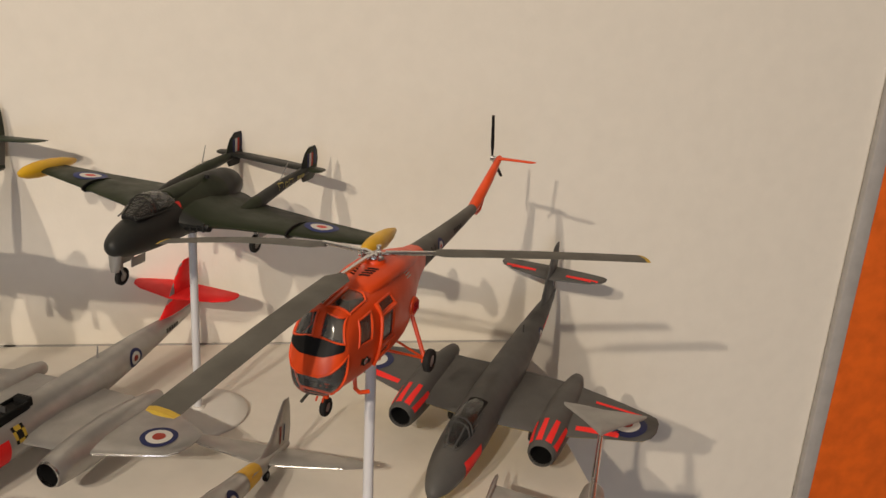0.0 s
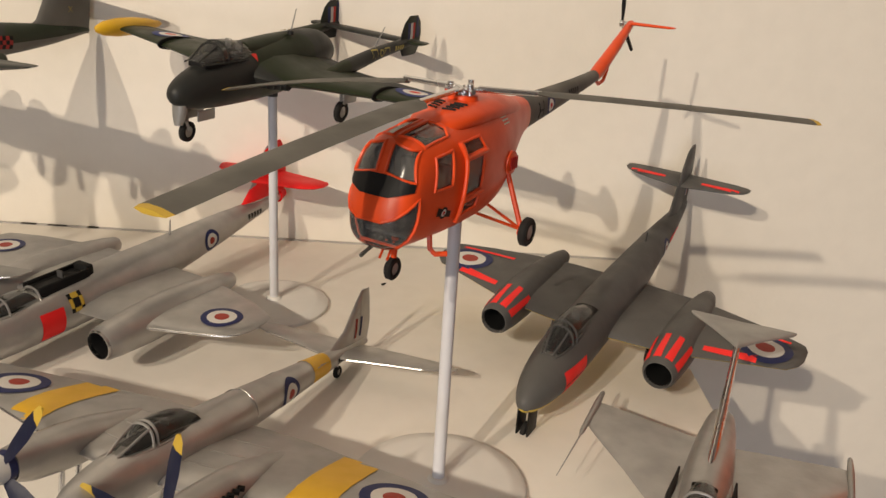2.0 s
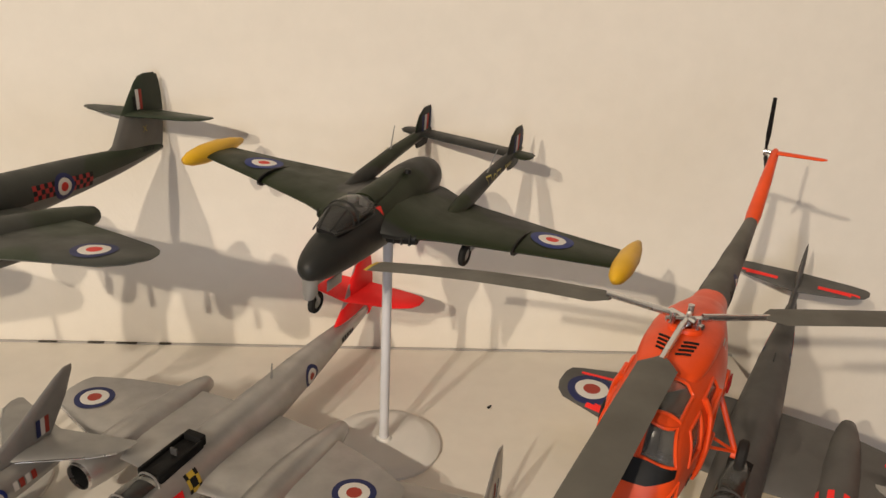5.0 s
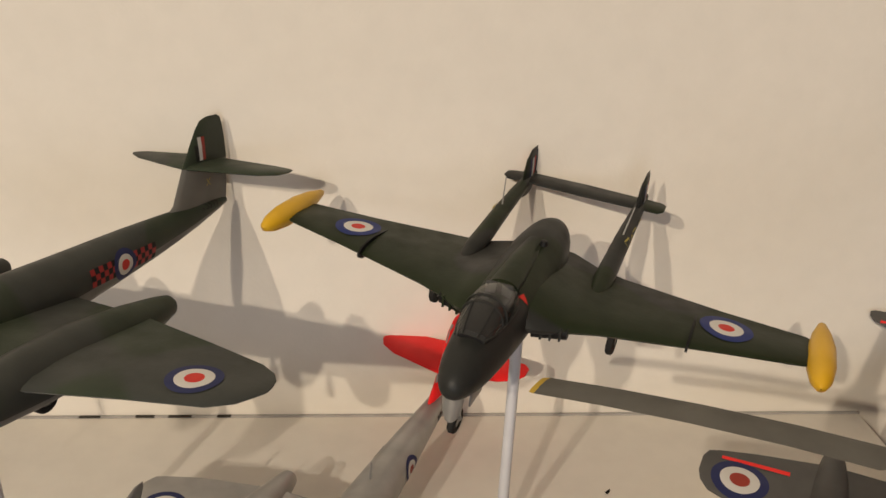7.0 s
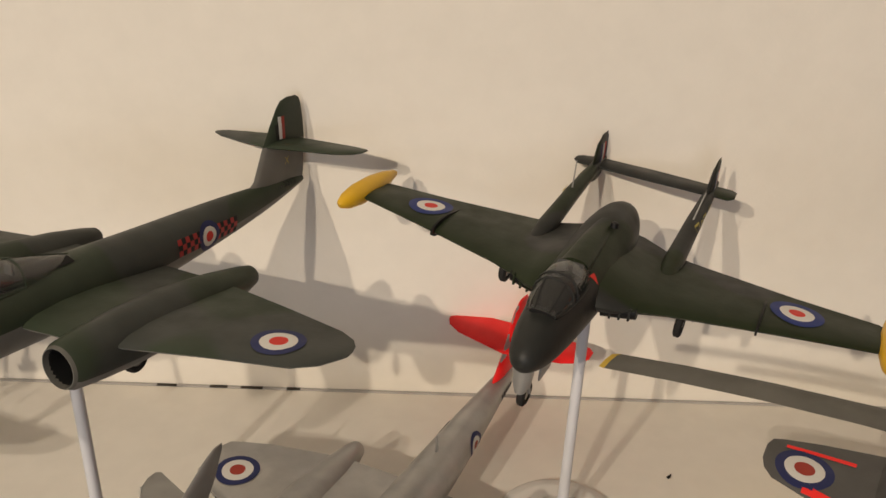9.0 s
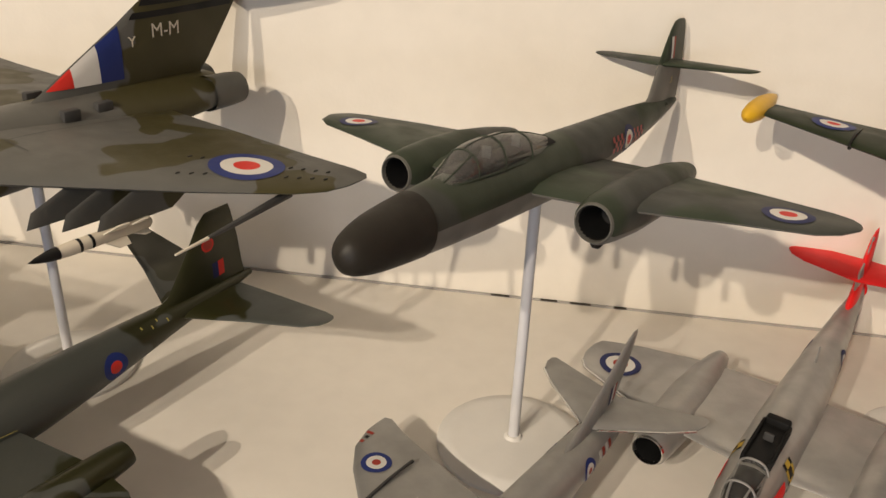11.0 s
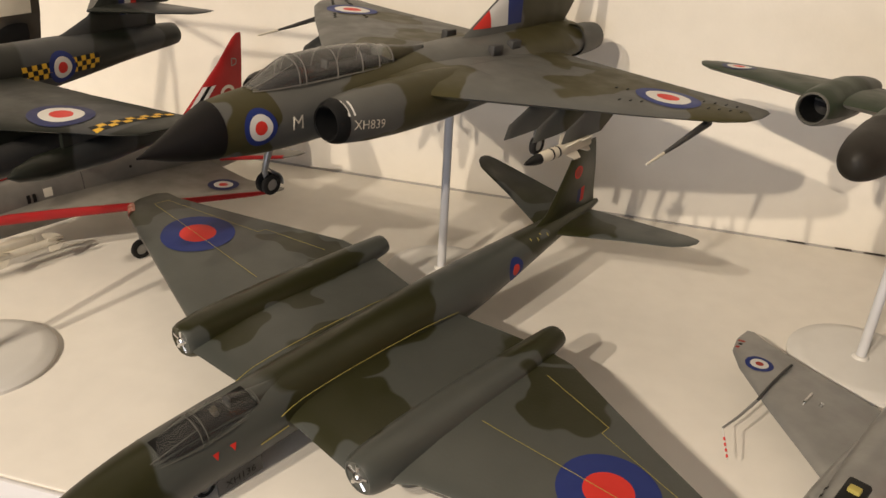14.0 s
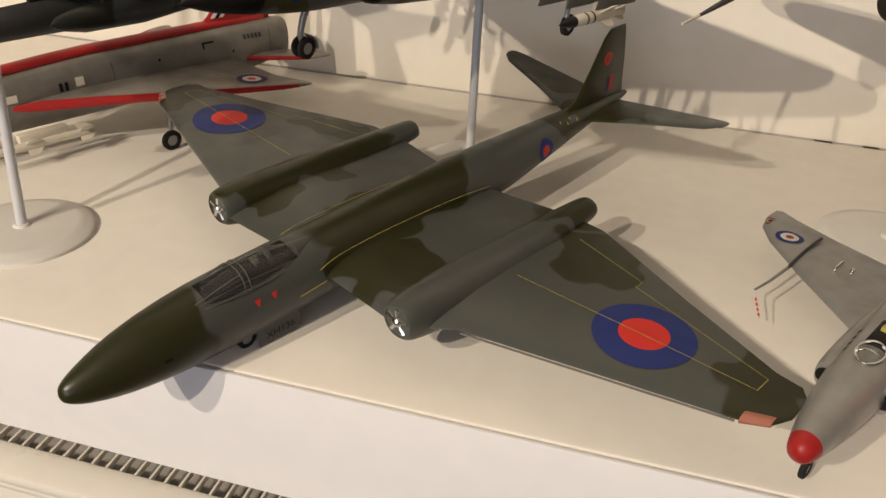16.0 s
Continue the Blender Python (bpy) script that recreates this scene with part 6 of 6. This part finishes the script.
for side, w in zip((-1, 1), wings):
    face = PORT if side < 0 else STARBOARD
    t = tree(w)
    roundel(s_, t, (side * 53, -2, 0), UP, [1.5, 3.4, 5.2], [DULLRED, WHITE, BRIGHTBLUE])
    for k in range(3):
        patch("wingtip_marking", s_, t, (side * 65.2, -8 - 2.6 * k, 0), UP, [(-1.4, -0.7), (1.4, -0.7), (1.4, 0.7), (-1.4, 0.7)], DULLRED if k % 2 == 0 else BLACK, 2, 2, label="small red wingtip stripe")
    part("side_intake", body([(82, 2.6, -4.6, 3.6), (78, 3.2, -5.4, 4.6), (60, 3.4, -5.6, 5), (30, 1.6, -4, 4)], 18, 2.0, side * 8.0), SILVERGREY, s_, "rounded side intake")
    part("intake", lathe([(82.3, 2.4), (82.2, 0.05)], (side * 8.0, 0, -0.5), "y", 16), BLACK, s_)
    part("tailplane", foil([(0, -46, -70, 9, 2.6), (22, -62, -76, 9, 1.8), (29, -69, -78, 9, 1.0), (30.5, -73, -77, 9, 0.4)], side=side), SILVERGREY, s_)
    wheel(s_, side * 28, 8, -14.2, 4.2, 2.2)
    leg(s_, (side * 28, 8, -14), (side * 26, 8, -3), 0.7, CHROME)
    part("undercarriage_door", block(side * 31 - 0.4, side * 31 + 0.4, 4, 12, -10, -3, 0.2), CHROME, s_)
    part("leading_edge", tube([(side * 3, -47.6, 9), (side * 22, -61.6, 9), (side * 29, -68.6, 9)], 0.4, 6), CHROME, s_, "bright polished strip along the leading edge")
    roundel(s_, fskin, (side * 5, -36, 2), face, [1.2, 2.6, 4.0], [DULLRED, WHITE, BRIGHTBLUE])
    for k in range(4):
        patch("marking", s_, fskin, (side * 5, -44 - 2.6 * k, 3), face, [(-1, -1.6), (1, -1.6), (1, 1.6), (-1, 1.6)], DULLRED if k % 2 else WHITE, 2, 2, label="red and white chequer mark")
    for k in range(4):
        patch("vent", s_, fskin, (side * 7, 74 - 4 * k, 6.4), UP, [(-0.5, -0.8), (0.5, -0.8), (0.5, 0.8), (-0.5, 0.8)], BLACK, 1, 1)
part("jet_pipe", lathe([(-64.4, 4.2), (-60, 3.8), (-59.6, 0.05)], (0, 0, 2), "y", 18), BLACK, s_)
fin = foil([(5, -16, -62, 0, 3), (10, -36, -66, 0, 2.8), (22, -56, -74, 0, 2), (31, -70, -78, 0, 1.4), (33, -74, -78, 0, 0.5)], True)
finskin = tree(fin)
part("fin", fin, SILVERGREY, s_)
for face, sx in ((PORT, -1), (STARBOARD, 1)):
    patch("fin_flash", s_, finskin, (sx * 4, -62, 15), face, [(-3, -3.6), (3, -3.6), (3, 3.6), (-3, 3.6)], [DULLRED, WHITE, BLUE], 3, 3, lambda i, jj: i if sx > 0 else 2 - i)
part("cockpit_opening", block(-3.4, 3.4, 56, 72, 5, 9.4, 1.0), BLACK, s_, "open dark cockpit")
part("seat", block(-1.8, 1.8, 61, 64, 7, 10.6, 0.5), GOLD, s_, "tan seat")
canopy(s_, 70, 86, 4.2, 5.6, 4.4, (0.4,), frame_mat=CHROME)
part("windscreen_frame", tube([(3.6 * math.cos(q), 76 + 5.5 * math.sin(q), 8.6 - 0.12 * (5.5 * math.sin(q))) for q in [2 * math.pi * k / 20 for k in range(21)]], 0.45, 6), CHROME, s_, "pale windscreen frame")
wheel(s_, 0, 104, -15.4, 3.2, 1.8)
leg(s_, (0, 104, -15), (0, 102, -5), 0.7, CHROME)
part("probe", tube([(44, 10, -6.4), (45, 32, -7), (46, 42, -7)], [0.7, 0.5, 0.4], 8), SILVERGREY, s_, "bent grey probe")
fence = [(44, y, -6.8 + 2.2 * math.sin(math.pi * (20 - y) / 38) ** 0.6 + 0.6) for y in (19, 16, 12, 6, 0, -6, -10)]
part("wing_fence", tube(fence, 0.55, 8), SEAGREY, s_, "thin dark wing fence")
tip = part("probe_tip", tube([(46, 42, -7), (39, 51, -11)], 0.3, 8), WHITE, s_, "red and white banded probe tip")
for k in range(4):
    s0 = 0.3 + 0.18 * k
    part("probe_band", tube([(46 - 7 * s0, 42 + 9 * s0, -7 - 4 * s0), (46 - 7 * (s0 + 0.1), 42 + 9 * (s0 + 0.1), -7 - 4 * (s0 + 0.1))], 0.36, 8), BRIGHTRED, tip)

# Small pale grey jet with a delta tail on top of the fin
g = thing("model_research_jet", pose(0.1166, 0.2567, 0.0150, 2, 0, 156.0), "small pale grey swept-wing jet model with a triangular high tail", "model aircraft", "model aircraft on the shelf")
fus = body([(66, 0.6, -3, -1.6), (62, 2.4, -5, 0), (50, 4.6, -6.6, 3.4), (34, 6.2, -7.4, 6), (15, 7.2, -7.6, 8), (-8, 7.4, -7, 8.6), (-30, 6.2, -5, 7.6), (-44, 4.6, -3, 6), (-46, 4, -2.4, 5.4)], 24)
fskin = tree(fus)
part("fuselage", fus, SILVER, g)
pair("wing", [(0, 24, -33, -1, 5.4), (9, 17, -34, -1, 5), (24, -2, -36, -0.6, 3.6), (38, -18, -38, -0.2, 2.2), (40, -21, -38, -0.2, 1.4)], SILVER, g)
for side in (-1, 1):
    part("wingtip_rail", lathe([(-12, 0.2), (-16, 0.9), (-36, 1.2), (-44, 0.8), (-46, 0.1)], (side * 40.6, 0, 0.4), "y", 12), SILVERGREY, g, "slim wingtip rail")
    part("intake", body([(30, 1.6, -2.4, 4), (26, 2.6, -4, 5), (6, 2.4, -4, 5), (-8, 0.8, -2, 3)], 16, 2.0, side * 6.6), SILVERGREY, g, "side intake")
    part("intake_gap", tube([(side * 6.0, 32, -4), (side * 7.8, 22, 0), (side * 8.6, 10, 3.4), (side * 8.2, -2, 6)], [1.6, 1.7, 1.3, 0.3], 8), BLACK, g, "dark gap of the side intake")
    wheel(g, side * 15.5, 0, -11.4, 3.6, 2.2)
    leg(g, (side * 15.5, 0, -11), (side * 13, 0, -2), 0.6, CHROME)
    part("tailplane", foil([(0, -33, -56, 34, 1.8), (8, -44, -57, 34, 1.4), (16, -53, -57, 34, 0.9), (17, -55, -57, 34, 0.4)], side=side), SILVERGREY, g, "triangular tailplane")
part("probe", tube([(40.6, -16, 0), (42, 8, -3)], [0.3, 0.15], 5), SILVERGREY, g)
fin = foil([(5, 4, -42, 0, 3.4), (12, -12, -46, 0, 3.0), (24, -26, -52, 0, 2.4), (34, -36, -56, 0, 2.0)], True)
part("fin", fin, CHROME, g, "polished swept fin")
glazing(g, [(36, 2.4, 0.6), (31, 3.8, 3.0), (26, 4.6, 5.4), (18, 4.8, 6.0), (10, 3.8, 4.4), (3, 1.6, 1.4)], 6.6, arches=(26, 17), posts=((26, 36, 60),), frame_mat=SILVER, bar=0.4)
patch("cockpit_opening", g, fskin, (0, 0, 0), UP, [(-3.6, 7), (3.6, 7), (2.8, 32), (-2.8, 32)], COCKPIT, 8, 12, label="dark cockpit opening", lift=0.3)
wheel(g, 0, 48, -12, 2.8, 1.6)
leg(g, (0, 48, -12), (0, 47, -4), 0.5, CHROME)

# Models at the far end of the shelf, seen only in part
k_ = thing("model_grey_helicopter", pose(-0.5960, 0.3000, 0.0960, 0, 0, 150), "dark grey model helicopter with a cream fin on a stand", "model helicopter", "model aircraft on the shelf")
part("fuselage", body([(60, 3, -8, 0), (52, 8, -12, 8), (30, 11, -13, 14), (0, 10, -12, 14), (-30, 6, -6, 10), (-58, 2.4, -4, 4), (-62, 1.6, -3, 3)], 22), SEAGREY, k_)
fin = foil([(-14, -52, -77, 0, 2.4), (8, -58, -80, 0, 2.2), (23, -66, -81, 0, 1.6)], True)
fs = tree(fin)
part("fin", fin, FINBROWN, k_, "dark brown-grey tail fin")
cap = foil([(9, -56, -75, -3.4, 3.2), (28, -58, -76.5, -3.4, 3.0), (31.5, -60, -75, -3.4, 1.6)], True)
cs = tree(cap)
part("fin_cap", cap, CREAM, k_, "cream fin plate with red and blue flash")
for yy, mt in ((-66, BRIGHTRED), (-72, BRIGHTBLUE)):
    patch("fin_flash", k_, cs, (-8, yy, 21), PORT, [(-1.6, -4), (1.6, -4), (1.6, 4), (-1.6, 4)], mt, 2, 3)
part("badge", body([(-58, 0.4, -6, 0), (-63, 0.6, -9, 4), (-70, 0.5, -6, 5), (-73, 0.3, -2, 4)], 12, 2.0, -2.0), BLACK, k_, "black bird-shaped badge")
part("rotor_mast", tube([(0, 0, 12), (0, 0, 74)], 1.4, 10), CHROME, k_)
for an in (101, 221, 341):
    d = Vector((math.cos(radians(an)), math.sin(radians(an)), 0))
    n = Vector((-d.y, d.x, 0))
    part("rotor_blade", loft([[d * r + n * a_ + Vector((0, 0, 81 - r * 0.10 + b_)) for a_, b_ in ((-2.8, 0), (0, 0.5), (2.8, 0), (0, -0.5))] for r in (4, 40, 112)]), SILVERGREY, k_, "grey rotor blade")
stand(-0.5960, 0.3000, 90, 26)
